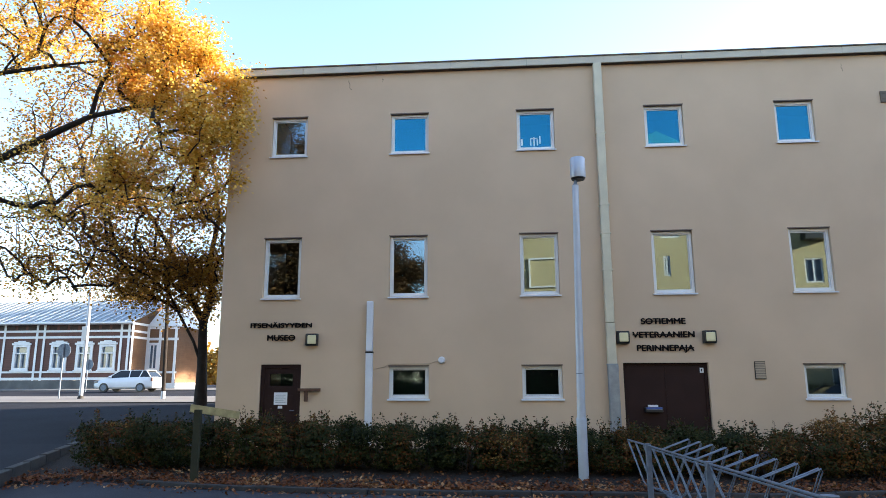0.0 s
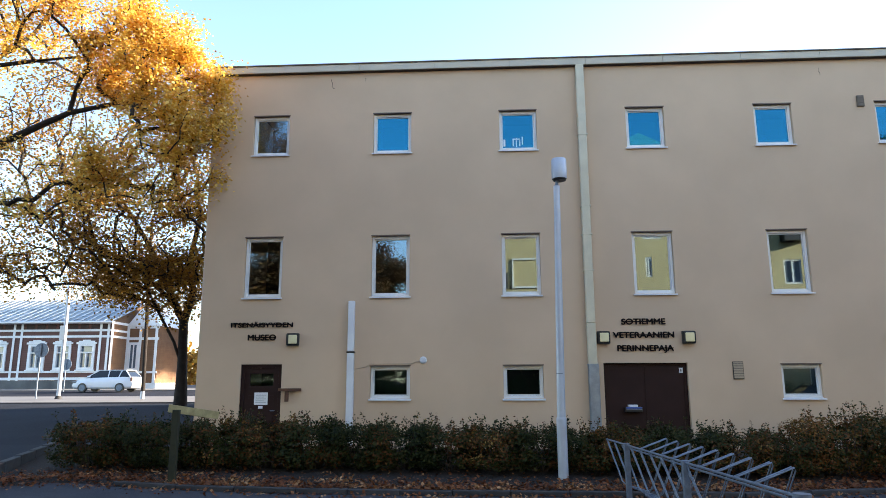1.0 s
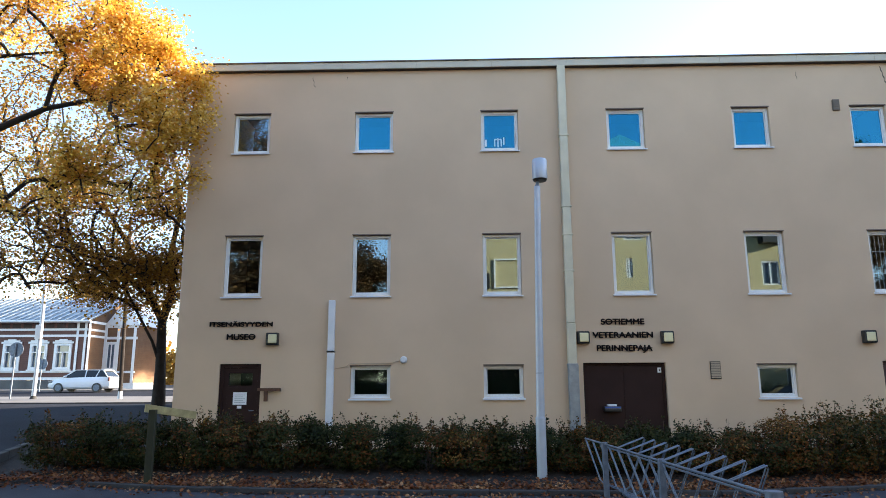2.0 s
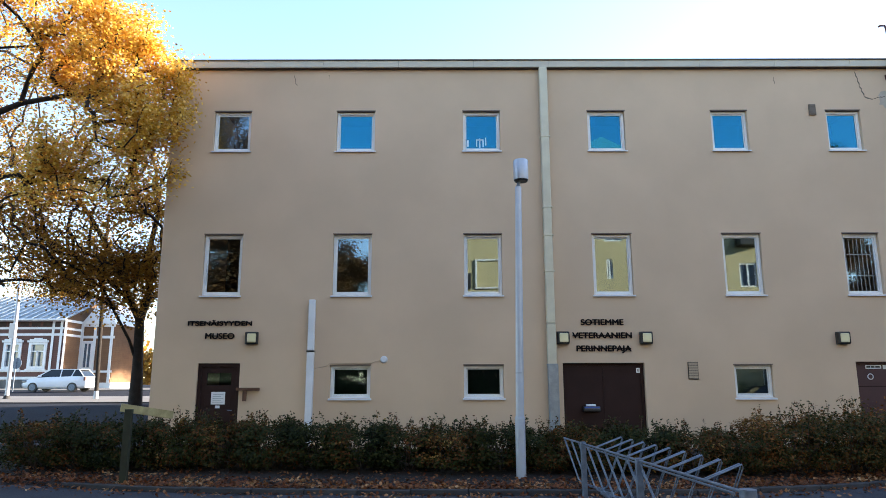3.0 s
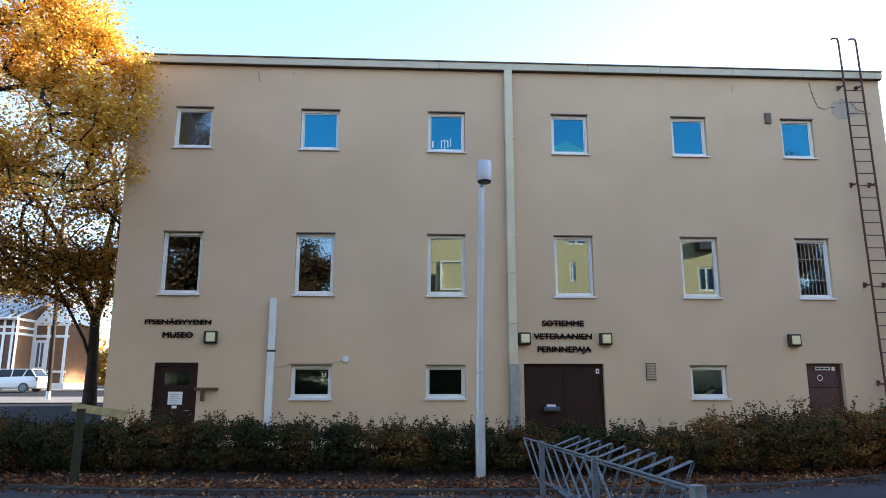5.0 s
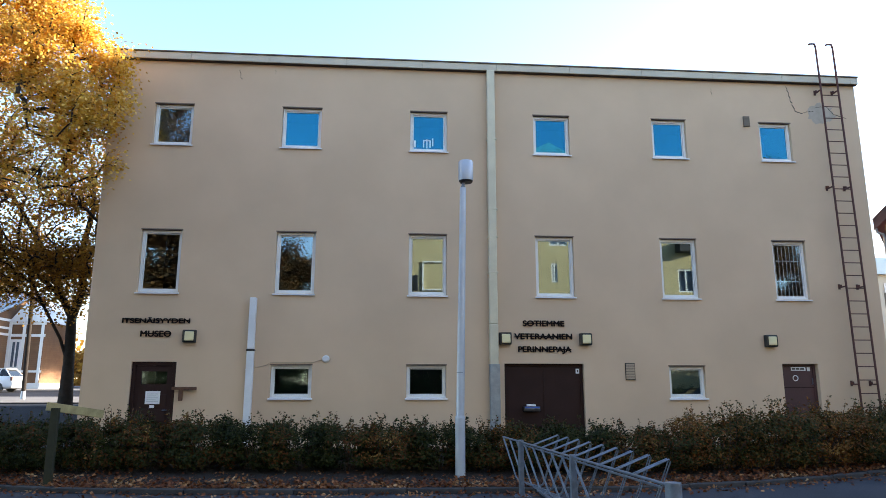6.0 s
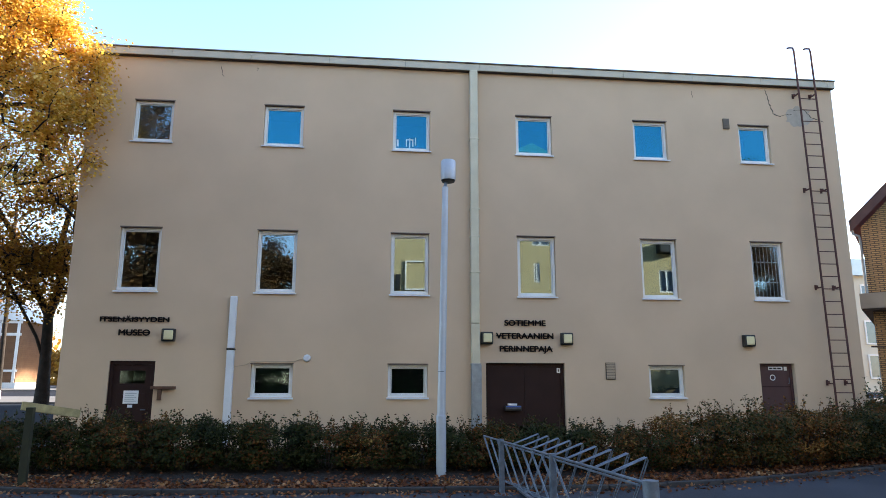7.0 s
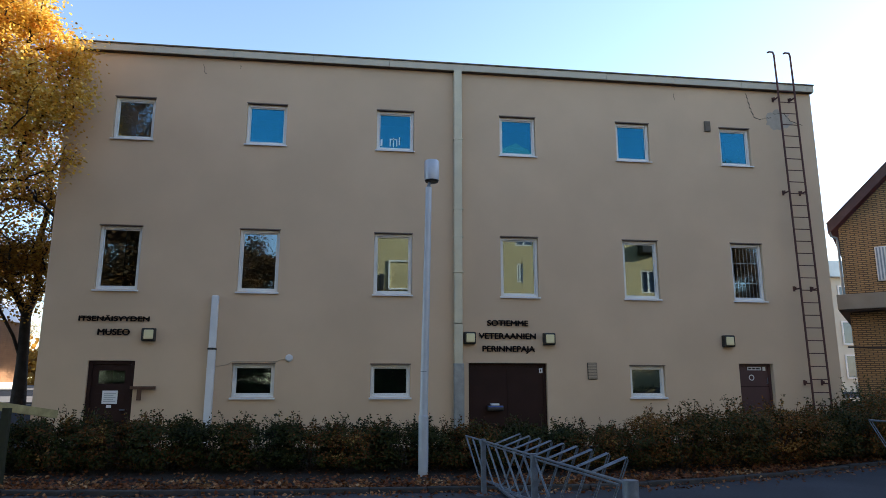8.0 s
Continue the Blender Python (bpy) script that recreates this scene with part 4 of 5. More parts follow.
rnd = random.Random(11)
kinds = [shrub("dense clipped hedge shrub with dark green and reddish autumn leaves", 20 + k, .80, .78, .98, 8500, L_HEDGE, .062) for k in range(5)]
tall = [shrub("taller hedge shrub with green and rust-red leaves", 40 + k, .95, .9, 1.32, 10500, L_HEDGEWARM, .064) for k in range(3)]
green = shrub("dense dark green shrub by the corner of the building", 60, 1.1, 1.0, 1.75, 6000, L_GREEN, .06)
first = set()
x = -2.05
while x < 19.5:
    yb = lerp_table([(-3, 11.3), (2, 11.2), (5, 11.1), (9, 10.85), (13, 10.6), (17, 11.45), (20, 12.2)], x)
    src = kinds[rnd.randrange(5)] if x < 11.8 else tall[rnd.randrange(3)]
    sc = rnd.uniform(.93, 1.05)
    m = Matrix.Translation((x, yb + rnd.uniform(-.06, .06), gz(yb) + .06)) @ Matrix.Rotation(rnd.uniform(0, 6.28), 4, "Z")
    if src in first:
        o = copy_thing(src, m)
    else:
        first.add(src)
        o = src
        o.matrix_basis = m
    o.scale = (sc, sc, sc * rnd.uniform(.94, 1.04) * lerp_table([(-3, .92), (2, .95), (4, .86), (11.5, .83), (12, .76), (14, .87), (20, .90)], x))
    x += .92 if x < 11.8 else 1.08
for k in list(kinds) + tall:
    if k not in first:
        for o in (*k.children_recursive, k):
            bpy.data.objects.remove(o)
green.matrix_basis = Matrix.Translation((19.3, 12.9, gz(12.9) + .05)) @ Matrix.Diagonal((.9, .9, .82, 1))
copy_thing(green, Matrix.Translation((21.3, 13.6, gz(13.6))) @ Matrix.Rotation(2, 4, "Z"))

# ---- fallen leaves ----
rng = np.random.default_rng(3)
n = 10500
lx = rng.uniform(-4.0, 21, n)
ky = np.interp(lx, [a for a, _ in BED], [b for _, b in BED]) - .1
ly = ky + np.abs(rng.normal(0, .7, n)) + .06
spill = rng.random(n) < .12
ly[spill] = ky[spill] - np.abs(rng.normal(.12, .22, spill.sum()))
lz = np.interp(ly, [a for a, _ in GROUND], [b for _, b in GROUND]) + np.where(ly > ky + .14, .07, np.where(ly > ky, np.where(lx > -.6, .095, .02), .012)) + rng.uniform(0, .03, n)
inside = lx > np.interp(ly, [K0.y, K1.y], [K0.x, K1.x]) + .1
pos = np.stack([lx, ly, lz], 1)[inside]
litter = leaf_mesh("leaf_litter", pos, .062, np.tile((0, 0, 1.2), (len(pos), 1)), L_LITTER, None, rng)
tagged(litter, "scattered brown and orange fallen leaves along the kerb", "leaf litter", kind="stuff")

# ---- kerb stones ----
def kerb_run(name, pts, top, length, label, w=.13):
    e = empty(name, pts[0][0], pts[0][1], 0, label, "kerb", kind="structure")
    for (xa, ya), (xb, yb) in zip(pts, pts[1:]):
        L = math.hypot(xb - xa, yb - ya)
        cnt = max(1, round(L / length))
        ang = math.atan2(yb - ya, xb - xa)
        me = None
        for q in range(cnt):
            u = (q + .5) / cnt
            cx, cy = xa + (xb - xa) * u, ya + (yb - ya) * u
            if me is None:
                ob = part("kerb_stone", box(-L / cnt / 2 + .006, -w / 2, -.25, L / cnt / 2 - .006, w / 2, 0, .014), M_KERB, e)
                me = ob.data
            else:
                ob = new("kerb_stone", me)
                ob.parent = e
            ob.matrix_parent_inverse = Matrix.Translation(e.location).inverted()
            ob.matrix_basis = Matrix.Translation((cx, cy, top(cx, cy) + rnd.uniform(-.006, .006))) @ Matrix.Rotation(ang + rnd.uniform(-.008, .008), 4, "Z")
    return e


kerb_run("kerb_front", [(x, y + .065) for x, y in KERB], lambda x, y: .085 + gz(y), 1.0, "worn concrete kerb stones edging the hedge bed")
kerb_run("kerb_side", [(K0.x, K0.y), ((K0.x + K1.x) / 2, (K0.y + K1.y) / 2), (K1.x, K1.y)], lambda x, y: rz(y) + .05, 1.0, "grey concrete kerb along the raised side road", .16)
kerb_run("kerb_street", [(-70, 26.0), (-40, 26.0), (-1.5, 26.0)], lambda x, y: gz(26) + .095, 1.5, "pale kerb at the sunlit pavement", .2)

# ---- wooden house across the street ----
HY, HX, HB = 47.0, -22.0, 1.25         # front plane, east corner, base level


def wooden_house():
    e = empty("wooden_house", HX, HY, HB, "old brown-red timber house with white trim and a pale sheet roof", "house")
    x0, x1, yb = -52.0, HX, 58.0
    wins = [-23.75, -25.6, -27.65, -30.7, -33.8, -36.9, -40.0, -43.1, -46.2]
    holes = [(c - .5, 2.9, c + .5, 4.55) for c in wins]
    put(part("front_wall", wall_mesh(x0, x1, HB + .7, 6.35, HY, HY + .3, holes), M_SIDING, e))
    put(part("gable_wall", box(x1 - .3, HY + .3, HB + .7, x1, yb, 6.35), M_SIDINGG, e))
    put(part("plinth", box(x0 - .1, HY - .12, HB - .4, x1 + .12, yb, HB + .69, .02), M_STONE, e))
    rm = bmesh.new()
    ym = (HY + yb) / 2
    rv_ = [rm.verts.new(c) for c in ((x0 - .5, HY - .7, 6.3), (x1 + .5, HY - .7, 6.3), (x1 + .5, ym, 8.7), (x0 - .5, ym, 8.7), (x1 + .5, yb + .7, 6.3), (x0 - .5, yb + .7, 6.3))]
    rm.faces.new((rv_[0], rv_[1], rv_[2], rv_[3]))
    rm.faces.new((rv_[3], rv_[2], rv_[4], rv_[5]))
    bmesh.ops.solidify(rm, geom=rm.faces[:], thickness=.12)
    put(part("roof", rm, M_METALROOF, e, "pale standing-seam sheet roof"))
    sx = x0
    sm = None
    while sx < x1 + .5:
        bm = bmesh.new()
        add_tube(bm, [(0, HY - .7, 6.35), (0, ym, 8.75)], .04, 4)
        if sm is None:
            ob = put(part("roof_seam", bm, M_METALROOF, e))
            sm = ob.data
        else:
            bm.free()
            ob = new("roof_seam", sm)
            ob.parent = e
            put(ob)
        ob.matrix_basis = Matrix.Translation((sx, 0, 0))
        sx += .62
    g = bmesh.new()
    gv_ = [g.verts.new(c) for c in ((x1 - .02, HY - .0, 6.35), (x1 - .02, yb, 6.35), (x1 - .02, ym, 8.6))]
    g.faces.new(gv_)
    r = bmesh.ops.extrude_face_region(g, geom=g.faces[:])
    bmesh.ops.translate(g, vec=(-.2, 0, 0), verts=[v for v in r["geom"] if isinstance(v, bmesh.types.BMVert)])
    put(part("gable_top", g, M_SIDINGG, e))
    put(part("gutter", tube([(x0 - .5, HY - .75, 6.27), (x1 + .5, HY - .75, 6.27)], .07, 8), M_WHITE, e))
    for z0, z1 in ((1.98, 2.18), (2.52, 2.66), (5.15, 5.32), (5.62, 5.78), (6.2, 6.38)):
        put(part("trim_belt", box(x0, HY - .06, z0, x1, HY - .003, z1), M_WHITE, e, "white horizontal trim"))
        put(part("trim_belt", box(x1 + .003, HY, z0, x1 + .06, yb, z1), M_WHITE, e, "white horizontal trim"))
    for xx in (-22.15, -22.75, -28.95, -29.55, -32.2, -35.3, -38.4, -41.5, -44.6, -47.7):
        put(part("corner_board", box(xx - .09, HY - .075, HB + .7, xx + .09, HY - .0605, 6.3), M_WHITE, e, "white vertical trim"))
    put(part("corner_board", box(x1 + .0605, HY - .05, HB + .7, x1 + .075, HY + .25, 6.3), M_WHITE, e))
    put(part("corner_board", box(x1 + .0605, 52.2, HB + .7, x1 + .075, 52.5, 6.3), M_WHITE, e))
    sx = x0 + .4
    while sx < x1 - .3:
        put(part("frieze_panel", box(sx, HY - .03, 5.83, sx + .62, HY - .004, 6.15), M_DARKWOOD, e))
        sx += .85
    for c in wins:
        w = put(part("window", box(c - .5, HY + .12, 2.9, c + .5, HY + .16, 4.55), M_FARGLASS, e))
        bm = bmesh.new()
        for b in ((c - .66, 2.75, c - .46, 4.65), (c + .46, 2.75, c + .66, 4.65), (c - .46, 2.75, c + .46, 2.92), (c - .46, 4.5, c + .46, 4.65), (c - .035, 2.92, c + .035, 4.0), (c - .46, 3.97, c + .46, 4.05)):
            add_box(bm, b[0], HY - .10, b[1], b[2], HY + .11, b[3])
        add_box(bm, c - .78, HY - .14, 4.66, c + .78, HY - .062, 4.80)
        add_box(bm, c - .62, HY - .13, 4.805, c - .30, HY - .062, 4.90)
        add_box(bm, c + .30, HY - .13, 4.805, c + .62, HY - .062, 4.90)
        add_box(bm, c - .30, HY - .13, 4.805, c + .30, HY - .062, 4.98)
        add_box(bm, c - .74, HY - .15, 2.62, c + .74, HY - .062, 2.745)
        f = part("window_frame", bm, M_WHITE, w)
    for c in (51.0, 55.0):
        w = put(part("gable_window", box(x1 - .05, c - .5, 2.75, x1 + .02, c + .5, 4.65), M_FARGLASS, e))
        bm = bmesh.new()
        for b in ((c - .75, 2.6, c - .48, 4.8), (c + .48, 2.6, c + .75, 4.8), (c - .48, 2.6, c + .48, 2.8), (c - .48, 4.6, c + .48, 4.8), (c - .04, 2.8, c + .04, 4.6)):
            add_box(bm, x1 + .021, b[0], b[1], x1 + .10, b[2], b[3])
        part("window_frame", bm, M_WHITE, w)
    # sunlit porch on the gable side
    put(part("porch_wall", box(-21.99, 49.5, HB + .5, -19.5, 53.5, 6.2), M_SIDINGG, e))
    put(part("porch_plinth", box(-21.99, 49.4, HB - .3, -19.4, 53.6, HB + .49), M_WHITE, e, "white porch plinth"))
    bm = bmesh.new()
    pr = [(-22.0, 6.2), (-19.3, 6.2), (-20.6, 8.0)]
    fa, fb = [bm.verts.new((x, 49.3, z)) for x, z in pr], [bm.verts.new((x, 53.8, z)) for x, z in pr]
    bm.faces.new(fa)
    bm.faces.new(fb[::-1])
    for k in range(3):
        bm.faces.new((fa[(k + 1) % 3], fa[k], fb[k], fb[(k + 1) % 3]))
    bmesh.ops.recalc_face_normals(bm, faces=bm.faces)
    put(part("porch_gable", bm, M_WHITE, e, "white boarded porch gable"))
    for z0, z1 in ((2.5, 2.66), (5.1, 5.3), (6.0, 6.19)):
        put(part("porch_belt", box(-21.98, 49.42, z0, -19.42, 49.498, z1), M_WHITE, e))
    for xx in (-21.9, -20.9, -19.6):
        put(part("porch_board", box(xx - .1, 49.36, HB + .5, xx + .1, 49.418, 6.19), M_WHITE, e))
    w = put(part("porch_window", box(-21.75, 49.46, 2.9, -21.05, 49.497, 4.7), M_FARGLASS, e))
    bm = bmesh.new()
    for b in ((-21.79, 2.68, -21.66, 4.9), (-21.14, 2.68, -21.01, 4.9), (-21.66, 2.68, -21.14, 2.9), (-21.66, 4.7, -21.14, 4.9), (-21.43, 2.9, -21.37, 4.7)):
        add_box(bm, b[0], 49.37, b[1], b[2], 49.459, b[3])
    part("window_frame", bm, M_WHITE, w)
    return e


wooden_house()

# street furniture at the far side road
def round_sign(x, y, h, label):
    e = empty("road_sign", x, y, gz(y), label, "road sign")
    put(part("pole", tube([(x, y, gz(y)), (x, y, h)], .035, 8), M_STEEL, e))
    put(part("sign_plate", tube([(x, y + .03, h - .3), (x, y + .05, h - .3)], .36, 24), M_STEEL, e, "back of a round grey plate"))
    return e


round_sign(-15.95, 30.0, 3.7, "round traffic sign seen from behind on a steel pole")
round_sign(-21.8, 41.5, 3.3, "small traffic sign seen from behind at the street")
e = empty("street_lamp_pole", -14.8, 30.0, gz(30), "slim pale steel lamp pole on the pavement", "street lamp")
put(part("pole", tube([(-14.8, 30, gz(30)), (-14.8, 30, 5.0), (-14.9, 30, 12.0)], [.10, .09, .06], 10), M_LAMP, e))
put(part("service_box", box(-14.98, 29.83, 3.9, -14.68, 30.0, 4.6, .02), M_WHITE, e))
put(part("base", tube([(-14.8, 30, gz(30)), (-14.8, 30, gz(30) + .25)], [.2, .12], 12), M_KERB, e))
e = empty("utility_pole", -10.55, 30.0, gz(30), "dark slim pole with a pale foot", "pole")
put(part("pole", tube([(-10.55, 30, gz(30) + .45), (-10.7, 30, 7.0), (-10.8, 30, 10.0)], [.10, .085, .07], 10), M_BARK, e))
put(part("foot", tube([(-10.55, 30, gz(30)), (-10.55, 30, gz(30) + .45)], [.12, .10], 10), M_LAMP, e))

# ---- cars ----
def car(label, paint, pose_m):
    """A small hatchback, nose towards -x, standing on z = 0."""
    e = empty("car", 0, 0, 0, label, "car")
    side = [(-2.12, .30, .52), (-2.10, .24, .66), (-1.85, .22, .78), (-1.20, .20, .92), (-.40, .20, .97), (.60, .20, 1.00), (1.60, .22, 1.03), (2.02, .26, 1.02), (2.12, .34, .72)]
    bm = bmesh.new()
    rings = []
    for x, zl, zh in side:
        w = .87 * (1 - .16 * (abs(x) / 2.12) ** 4)
        sec = [(-w * .86, zl), (-w, zl + .14), (-w, zl + (zh - zl) * .62), (-w * .93, zh), (w * .93, zh), (w, zl + (zh - zl) * .62), (w, zl + .14), (w * .86, zl)]
        rings.append([bm.verts.new((x, y, z)) for y, z in sec])
    for p, q in zip(rings, rings[1:]):
        for k in range(8):
            bm.faces.new((p[k], q[k], q[(k + 1) % 8], p[(k + 1) % 8]))
    bm.faces.new(rings[0])
    bm.faces.new(rings[-1][::-1])
    bmesh.ops.recalc_face_normals(bm, faces=bm.faces)
    bmesh.ops.bevel(bm, geom=bm.edges[:], offset=.025, segments=2, affect="EDGES", profile=.5)
    for f in bm.faces:
        f.smooth = True
    body = part("body", bm, paint, e)
    bm = bmesh.new()
    low = [(-1.12, -.76, .95), (1.98, -.76, 1.03), (1.98, .76, 1.03), (-1.12, .76, .95)]
    top = [(-.30, -.60, 1.46), (1.52, -.58, 1.46), (1.52, .58, 1.46), (-.30, .60, 1.46)]
    lv, tv = [bm.verts.new(c) for c in low], [bm.verts.new(c) for c in top]
    for k in range(4):
        bm.faces.new((lv[k], lv[(k + 1) % 4], tv[(k + 1) % 4], tv[k]))
    bm.faces.new(tv)
    bmesh.ops.recalc_face_normals(bm, faces=bm.faces)
    part("glazing", bm, M_CARGLASS, e, "dark tinted windows")
    part("roof_panel", box(-.36, -.62, 1.452, 1.62, .62, 1.50, .02), paint, e)
    for sy in (-1, 1):
        for xa, xb in ((-1.14, -.34), (.40, .40), (1.12, 1.28), (1.98, 1.54)):
            part("window_post", tube([(xa, sy * .765, .97), (xb, sy * .61, 1.465)], .035, 6), paint, e)
        part("mirror", box(-.98, sy * .88 - .09, .98, -.82, sy * .88 + .09, 1.10, .03), paint, e)
        part("headlight", box(-2.10, sy * .62 - .17, .62, -1.80, sy * .62 + .17, .77, .04), M_FARGLASS, e)
        part("tail_light", box(1.96, sy * .70 - .10, .74, 2.10, sy * .70 + .10, 1.00, .03), M_REDROOF, e, "red tail light")
        for wx in (-1.32, 1.28):
            w = part("wheel", tube([(wx, sy * .70, .31), (wx, sy * .885, .31)], .31, 24), M_BLACK, e, "dark tyre")
            part("rim", tube([(wx, sy * .80, .31), (wx, sy * .895, .31)], [.20, .21], 18), M_STEEL, w, "silver rim")
    e.matrix_basis = pose_m
    return e


M_CARGLASS = mat("dark_car_glass", (0.012, 0.014, 0.016), 0.12, var=0.05, bump=0.0, spec=0.4)
M_CARWHITE = mat("white_car_paint", (0.78, 0.80, 0.82), 0.25, var=0.02, bump=0.0)
M_CARDARK = mat("dark_car_paint", (0.02, 0.022, 0.026), 0.25, var=0.05, bump=0.0)
car("white hatchback standing on the street before the timber house", M_CARWHITE, Matrix.Translation((-18.5, 41.0, gz(41) + .032)) @ Matrix.Scale(.95, 4))
car("dark hatchback parked across the yard before the yellow house", M_CARDARK, Matrix.Translation((25.4, -10.5, 0)))

# pale far house and shed behind the maple, seen past the corner
e = empty("far_house", -20.0, 66.0, gz(66), "pale far house with a grey roof behind the timber house", "house")
put(part("walls", box(-21.5, 66, gz(66) - .3, -8.0, 76, 6.2), M_STONE, e))
bm = bmesh.new()
vv = [bm.verts.new(c) for c in ((-22, 65.4, 6.1), (-7.4, 65.4, 6.1), (-7.4, 71, 9.2), (-22, 71, 9.2), (-7.4, 76.6, 6.1), (-22, 76.6, 6.1))]
bm.faces.new(vv[:4])
bm.faces.new((vv[3], vv[2], vv[4], vv[5]))
bmesh.ops.solidify(bm, geom=bm.faces[:], thickness=.15)
put(part("roof", bm, M_METALROOF, e))
for xx in (-19, -16, -13, -10):
    put(part("window", box(xx - .5, 65.96, 2.6, xx + .5, 65.995, 4.2), M_FARGLASS, e))

# ---- ochre brick house to the east ----
def brick_house():
    BY = 20.0
    e = empty("brick_house", 24.2, BY, gz(BY), "ochre brick house with a red-brown gable roof and a concrete band", "house")
    x0, x1, xm = 24.2, 37.0, 30.6
    slope = 0.97
    zt = 7.50
    bm = bmesh.new()
    pr = [(x0, 4.98), (x1, 4.98), (x1, zt), (xm, zt + (xm - x0) * slope), (x0, zt)]
    f0 = [bm.verts.new((x, BY, z)) for x, z in pr]
    f1 = [bm.verts.new((x, BY + 12, z)) for x, z in pr]
    bm.faces.new(f0)
    bm.faces.new(list(reversed(f1)))
    for a in range(5):
        b = (a + 1) % 5
        bm.faces.new((f0[b], f0[a], f1[a], f1[b]))
    bmesh.ops.recalc_face_normals(bm, faces=bm.faces)
    put(part("upper_wall", bm, M_BRICK, e))
    put(part("lower_wall", box(x0 + .05, BY + .35, gz(BY) - .2, x1, BY + 12, 4.36), M_BRICK, e))
    put(part("band", box(x0 - .28, BY - .35, 4.42, x1 + .3, BY + 12.2, 4.975, .01), M_CONC, e, "weathered concrete band"))
    put(part("band_soffit", box(x0 - .25, BY - .30, 4.362, x1 + .2, BY + 12, 4.418), M_DARKWOOD, e))
    for sgn, ax, bx in ((1, x0 - .35, xm), (-1, x1 + .35, xm)):
        za = zt - .35 * slope + .52
        zb_ = zt + (xm - x0) * slope + .52
        bm = bmesh.new()
        v0 = [bm.verts.new(c) for c in ((ax, BY - .45, za), (bx, BY - .45, zb_), (bx, BY + 12.5, zb_), (ax, BY + 12.5, za))]
        bm.faces.new(v0)
        bmesh.ops.solidify(bm, geom=bm.faces[:], thickness=-.14)
        bmesh.ops.recalc_face_normals(bm, faces=bm.faces)
        put(part("roof_slope", bm, M_REDROOF, e))
        bm = bmesh.new()
        q = [bm.verts.new(c) for c in ((ax + .02 * sgn, BY - .40, za - .42), (bx, BY - .40, zb_ - .42), (bx, BY - .40, zb_ - .01), (ax + .02 * sgn, BY - .40, za - .01))]
        bm.faces.new(q)
        bmesh.ops.solidify(bm, geom=bm.faces[:], thickness=.04)
        put(part("barge_board", bm, M_BARGE, e))
    bm = bmesh.new()
    add_tube(bm, [(x0 - .28, BY - .2, zt - .12), (x0 - .25, BY - .2, zt - .28), (x0 - .08, BY - .12, zt - .36), (x0 - .06, BY - .06, zt - .5), (x0 - .06, BY - .06, 5.0)], .045, 8)
    put(part("drainpipe", bm, M_PIPEGREY, e))
    w = put(part("shutter_panel", box(25.27, BY - .06, 5.42, 26.9, BY - .003, 6.69, .01), M_WHITE, e, "white slatted panel"))
    for k in range(16):
        put(part("slat", box(25.31 + k * .1, BY - .075, 5.46, 25.36 + k * .1, BY - .0605, 6.65), M_PIPEGREY, e))
    put(part("hand_rail", tube([(24.1, BY - .5, 3.05), (27, BY - .5, 2.9), (31, BY - .5, 2.8)], .03, 8), M_DARKWOOD, e, "brown handrail"))
    e.rotation_euler.z = radians(-41)
    return e


brick_house()
e = empty("white_block", 34, 42, gz(42), "pale cream far block with white windows between the buildings", "building")
put(part("wall", box(28, 42, 1.0, 60, 52, 9.4), M_CREAM, e))
put(part("roof", box(27.7, 41.6, 9.4, 60.4, 52.4, 10.6, .02), M_METALROOF, e))
for zz in (2.2, 4.6, 7.2):
    for xx in range(29, 58, 2):
        w = put(part("window", box(xx + .1, 41.95, zz, xx + 1.2, 41.995, zz + 1.5), M_FARGLASS, e))
        bm = bmesh.new()
        for b in ((xx, zz - .1, xx + .1, zz + 1.6), (xx + 1.2, zz - .1, xx + 1.3, zz + 1.6), (xx + .1, zz - .1, xx + 1.2, zz), (xx + .1, zz + 1.5, xx + 1.2, zz + 1.6), (xx + .8, zz, xx + .9, zz + 1.5)):
            add_box(bm, b[0], 41.9, b[1], b[2], 41.948, b[3])
        part("window_frame", bm, M_WHITE, w)

# ---- what the windows mirror: a yellow house and trees behind the camera ----
e = empty("yellow_house", 20, -16, 0, "pale yellow rendered house across the yard, mirrored in the windows", "house")
holes = [(x, z, x + 1.3, z + 1.7) for x in (7, 10.5, 14, 17.5, 21, 24.5, 28) for z in (1.2, 4.4, 11.6)] + [(27.0, 8.3, 28.2, 10.0), (17.6, 8.9, 18.05, 10.3)]
put(part("front_wall", wall_mesh(2.5, 32, -.1, 14.2, -16.3, -16.0, holes), M_YELLOWWALL, e))
put(part("block", box(2.5, -28, -.1, 32, -16.31, 14.2), M_YELLOWWALL, e))
for h in holes:
    w = put(part("window", box(h[0], -16.2, h[1], h[2], -16.15, h[3]), M_FARGLASS, e))
    bm = bmesh.new()
    for b in ((h[0], h[1], h[0] + .1, h[3]), (h[2] - .1, h[1], h[2], h[3]), (h[0] + .1, h[1], h[2] - .1, h[1] + .1), (h[0] + .1, h[3] - .1, h[2] - .1, h[3]), ((h[0] + h[2]) / 2 - .05, h[1] + .1, (h[0] + h[2]) / 2 + .05, h[3] - .1)):
        add_box(bm, b[0], -16.14, b[1], b[2], -16.05, b[3])
    part("window_frame", bm, M_WHITE, w)
bm = bmesh.new()
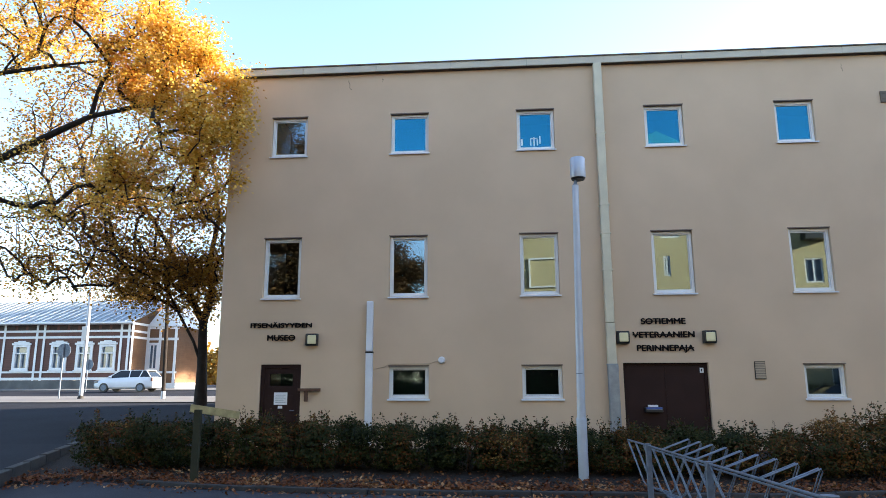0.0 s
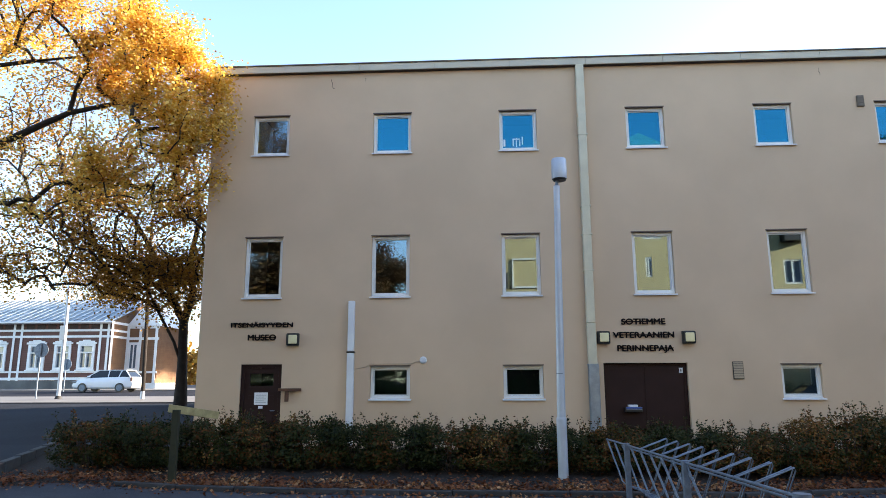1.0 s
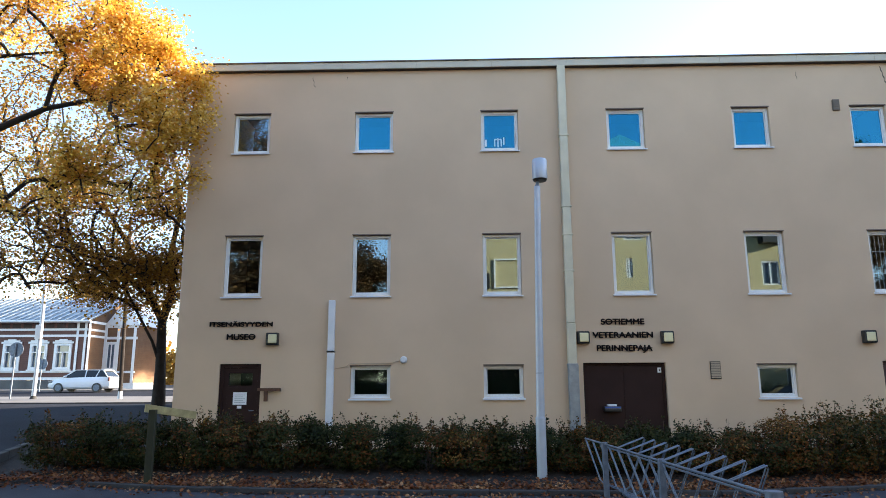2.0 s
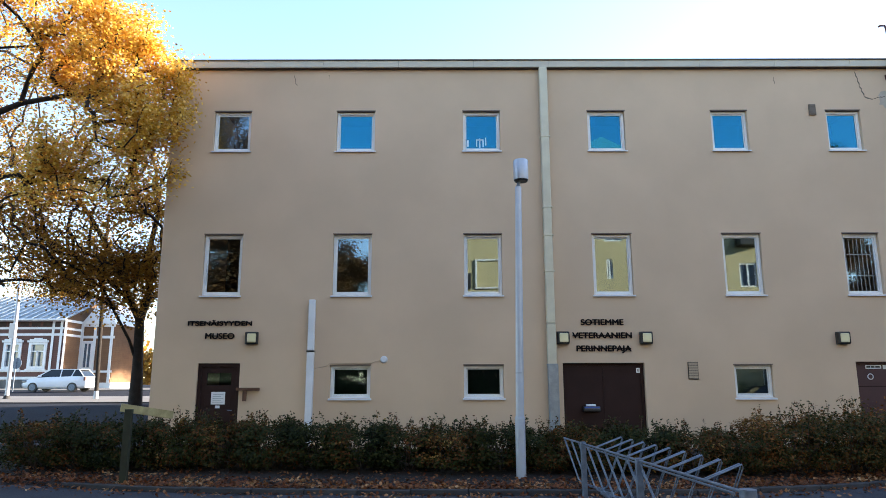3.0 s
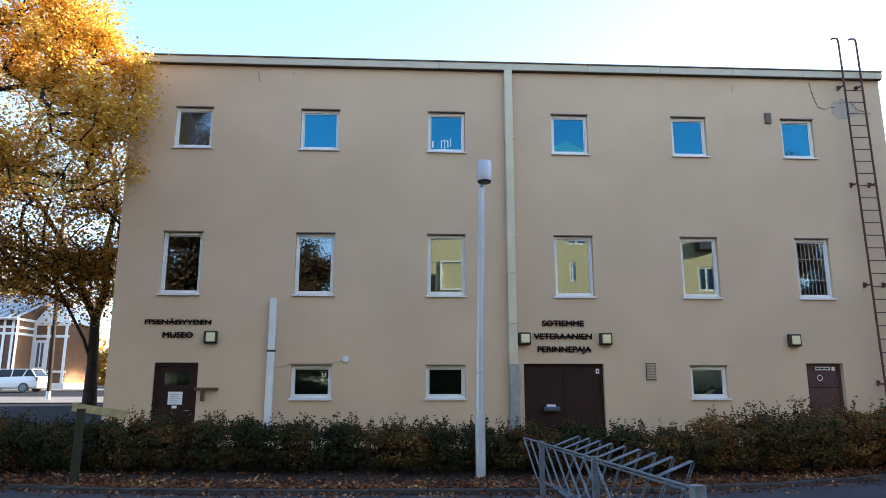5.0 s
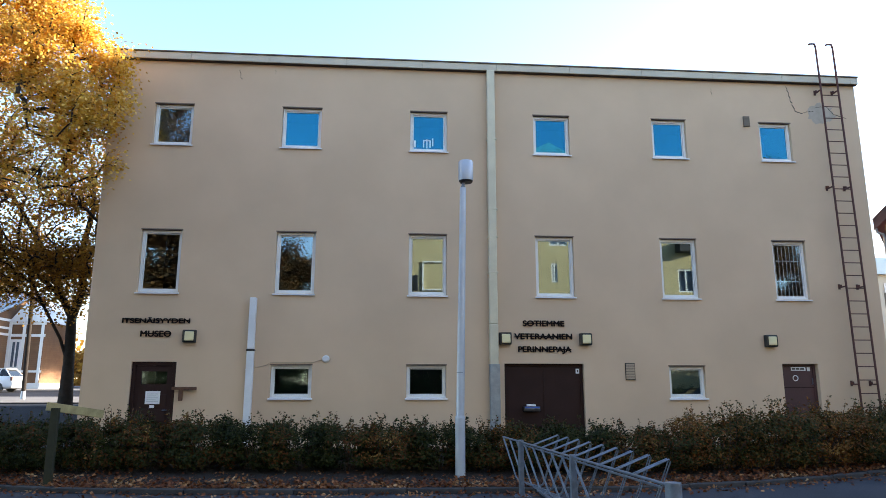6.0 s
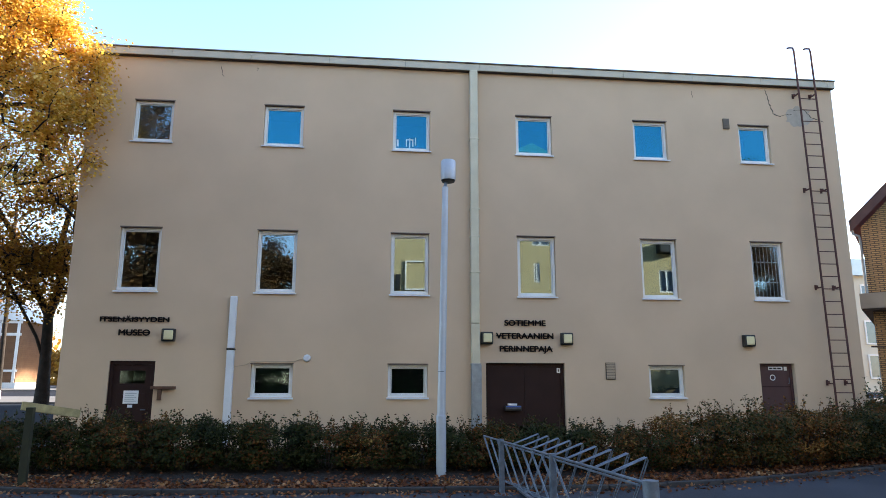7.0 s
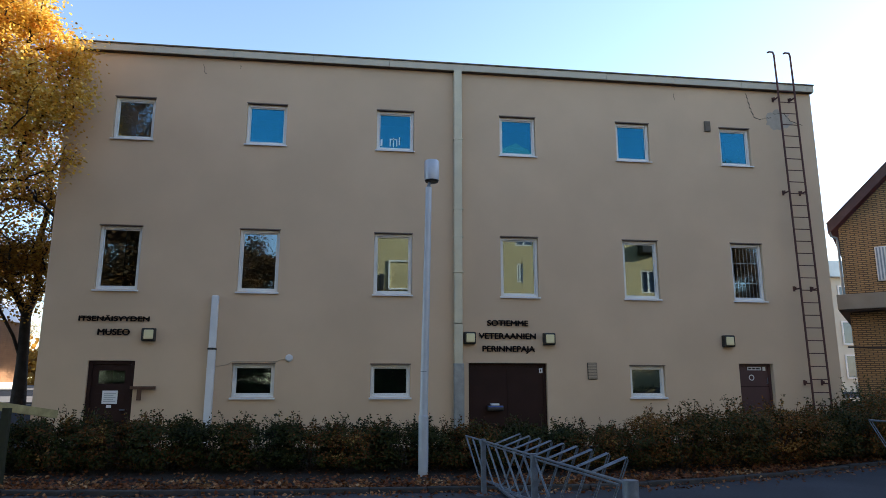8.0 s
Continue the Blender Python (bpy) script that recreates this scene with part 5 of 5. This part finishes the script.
for b in ((4.5, 8.2, 4.6, 10.3), (4.6, 10.2, 6.9, 10.3), (4.6, 8.2, 6.9, 8.3), (6.8, 8.3, 6.9, 10.2)):
    add_box(bm, b[0], -15.99, b[1], b[2], -15.9, b[3])
put(part("panel_frame", bm, M_WHITE, e, "white frame round a blind panel"))
put(part("outlet", box(3.9, -15.99, 8.2, 4.2, -15.7, 9.3, .02), M_BLACK, e, "dark vent outlet"))
put(part("awning", box(26.9, -15.99, 11.2, 28.6, -15.2, 11.95, .02), M_BLACK, e, "dark awning"))
bm = bmesh.new()
vv = [bm.verts.new(c) for c in ((1.9, -15.4, 14.1), (32.6, -15.4, 14.1), (32.6, -22, 17.2), (1.9, -22, 17.2), (32.6, -28.6, 14.1), (1.9, -28.6, 14.1))]
bm.faces.new(vv[:4])
bm.faces.new((vv[3], vv[2], vv[4], vv[5]))
bmesh.ops.solidify(bm, geom=bm.faces[:], thickness=.2)
put(part("roof", bm, M_REDROOF, e))
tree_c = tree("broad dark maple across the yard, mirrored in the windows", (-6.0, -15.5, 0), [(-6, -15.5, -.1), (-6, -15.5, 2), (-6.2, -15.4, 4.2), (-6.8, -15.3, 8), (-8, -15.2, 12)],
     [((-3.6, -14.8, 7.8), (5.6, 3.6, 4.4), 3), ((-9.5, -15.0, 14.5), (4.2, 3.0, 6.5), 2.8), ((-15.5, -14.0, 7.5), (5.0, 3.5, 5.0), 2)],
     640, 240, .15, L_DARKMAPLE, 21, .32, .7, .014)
gb = bmesh.new()
g0 = [gb.verts.new(c) for c in ((7.3, -15.9, 14.15), (28.9, -15.9, 14.15), (18.1, -15.9, 19.5))]
gb.faces.new(g0)
rr = bmesh.ops.extrude_face_region(gb, geom=gb.faces[:])
bmesh.ops.translate(gb, vec=(0, -6, 0), verts=[v for v in rr["geom"] if isinstance(v, bmesh.types.BMVert)])
bmesh.ops.recalc_face_normals(gb, faces=gb.faces)
put(part("roof_gable", gb, M_METALROOF, e))
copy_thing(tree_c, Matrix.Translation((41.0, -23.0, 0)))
# unseen maple added to take sky light off the left of the facade
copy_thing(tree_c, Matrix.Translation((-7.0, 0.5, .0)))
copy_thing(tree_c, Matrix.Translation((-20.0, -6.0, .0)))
# background maples; the last is added only to shade the timber house gable
for x, y, r in ((-30.0, 74.0, .5), (-44.0, 78.0, 2.5), (-16.0, 88.0, 4.5), (-11.5, 58.0, 1.7), (-12.5, 51.5, 3.9)):
    copy_thing(tree_a, Matrix.Translation((x, y, 1.2)) @ Matrix.Rotation(r, 4, "Z"))

# tall dark shrubs along the far side of the yard, and an added, unseen wing that shades the yard
# shrub rows are added so that the low panes mirror something dark
for k in range(23):
    o = copy_thing(green, Matrix.Translation((-14 + k * 2.2, -13.2 + .5 * math.sin(k * 2.3), 0)) @ Matrix.Rotation(k * 1.3, 4, "Z"))
    low = 21 < -14 + k * 2.2 < 30
    o.scale = (2.4, 1.6, .8 if low else 2.35 + .25 * math.sin(k * 1.7))
    if not low:
        o2 = copy_thing(o, Matrix.Translation((-13 + k * 2.2, -14.9, 0)) @ Matrix.Rotation(k * 2.1, 4, "Z"))
        o2["label"], o2["group"] = "tall dark green shrub along the far side of the yard", "shrubs behind the yard"
    o["label"], o["group"] = "tall dark green shrub along the far side of the yard", "shrubs behind the yard"
# added block out of view; its height and length set where its shadow falls
e = empty("brick_wing", 38, 6, 0, "plain ochre brick wing closing the yard to the east", "building")
put(part("wall", box(38, -4.5, -.1, 47, 14, 15.0), M_BRICK, e))
put(part("roof", box(37.6, -4.9, 15.0, 47.4, 14.4, 15.4, .02), M_REDROOF, e))

# far woods behind the street, too far to count
rng = np.random.default_rng(8)
n = 16000
wx = rng.uniform(-110, 40, n)
top = 9 + 2.5 * np.sin(wx * .21) + 2.0 * np.sin(wx * .53 + 1.0)
wz = 1.2 + top * rng.uniform(0, 1, n) ** .8
wp = np.stack([wx, 104 + rng.normal(0, 2.5, n), wz], 1)
woods = leaf_mesh("far_woods", wp, .75, np.tile((0, -1.0, .6), (n, 1)), L_MAPLEDULL, None, rng)
tagged(woods, "dull autumn woods far behind the street", "woods", kind="stuff")
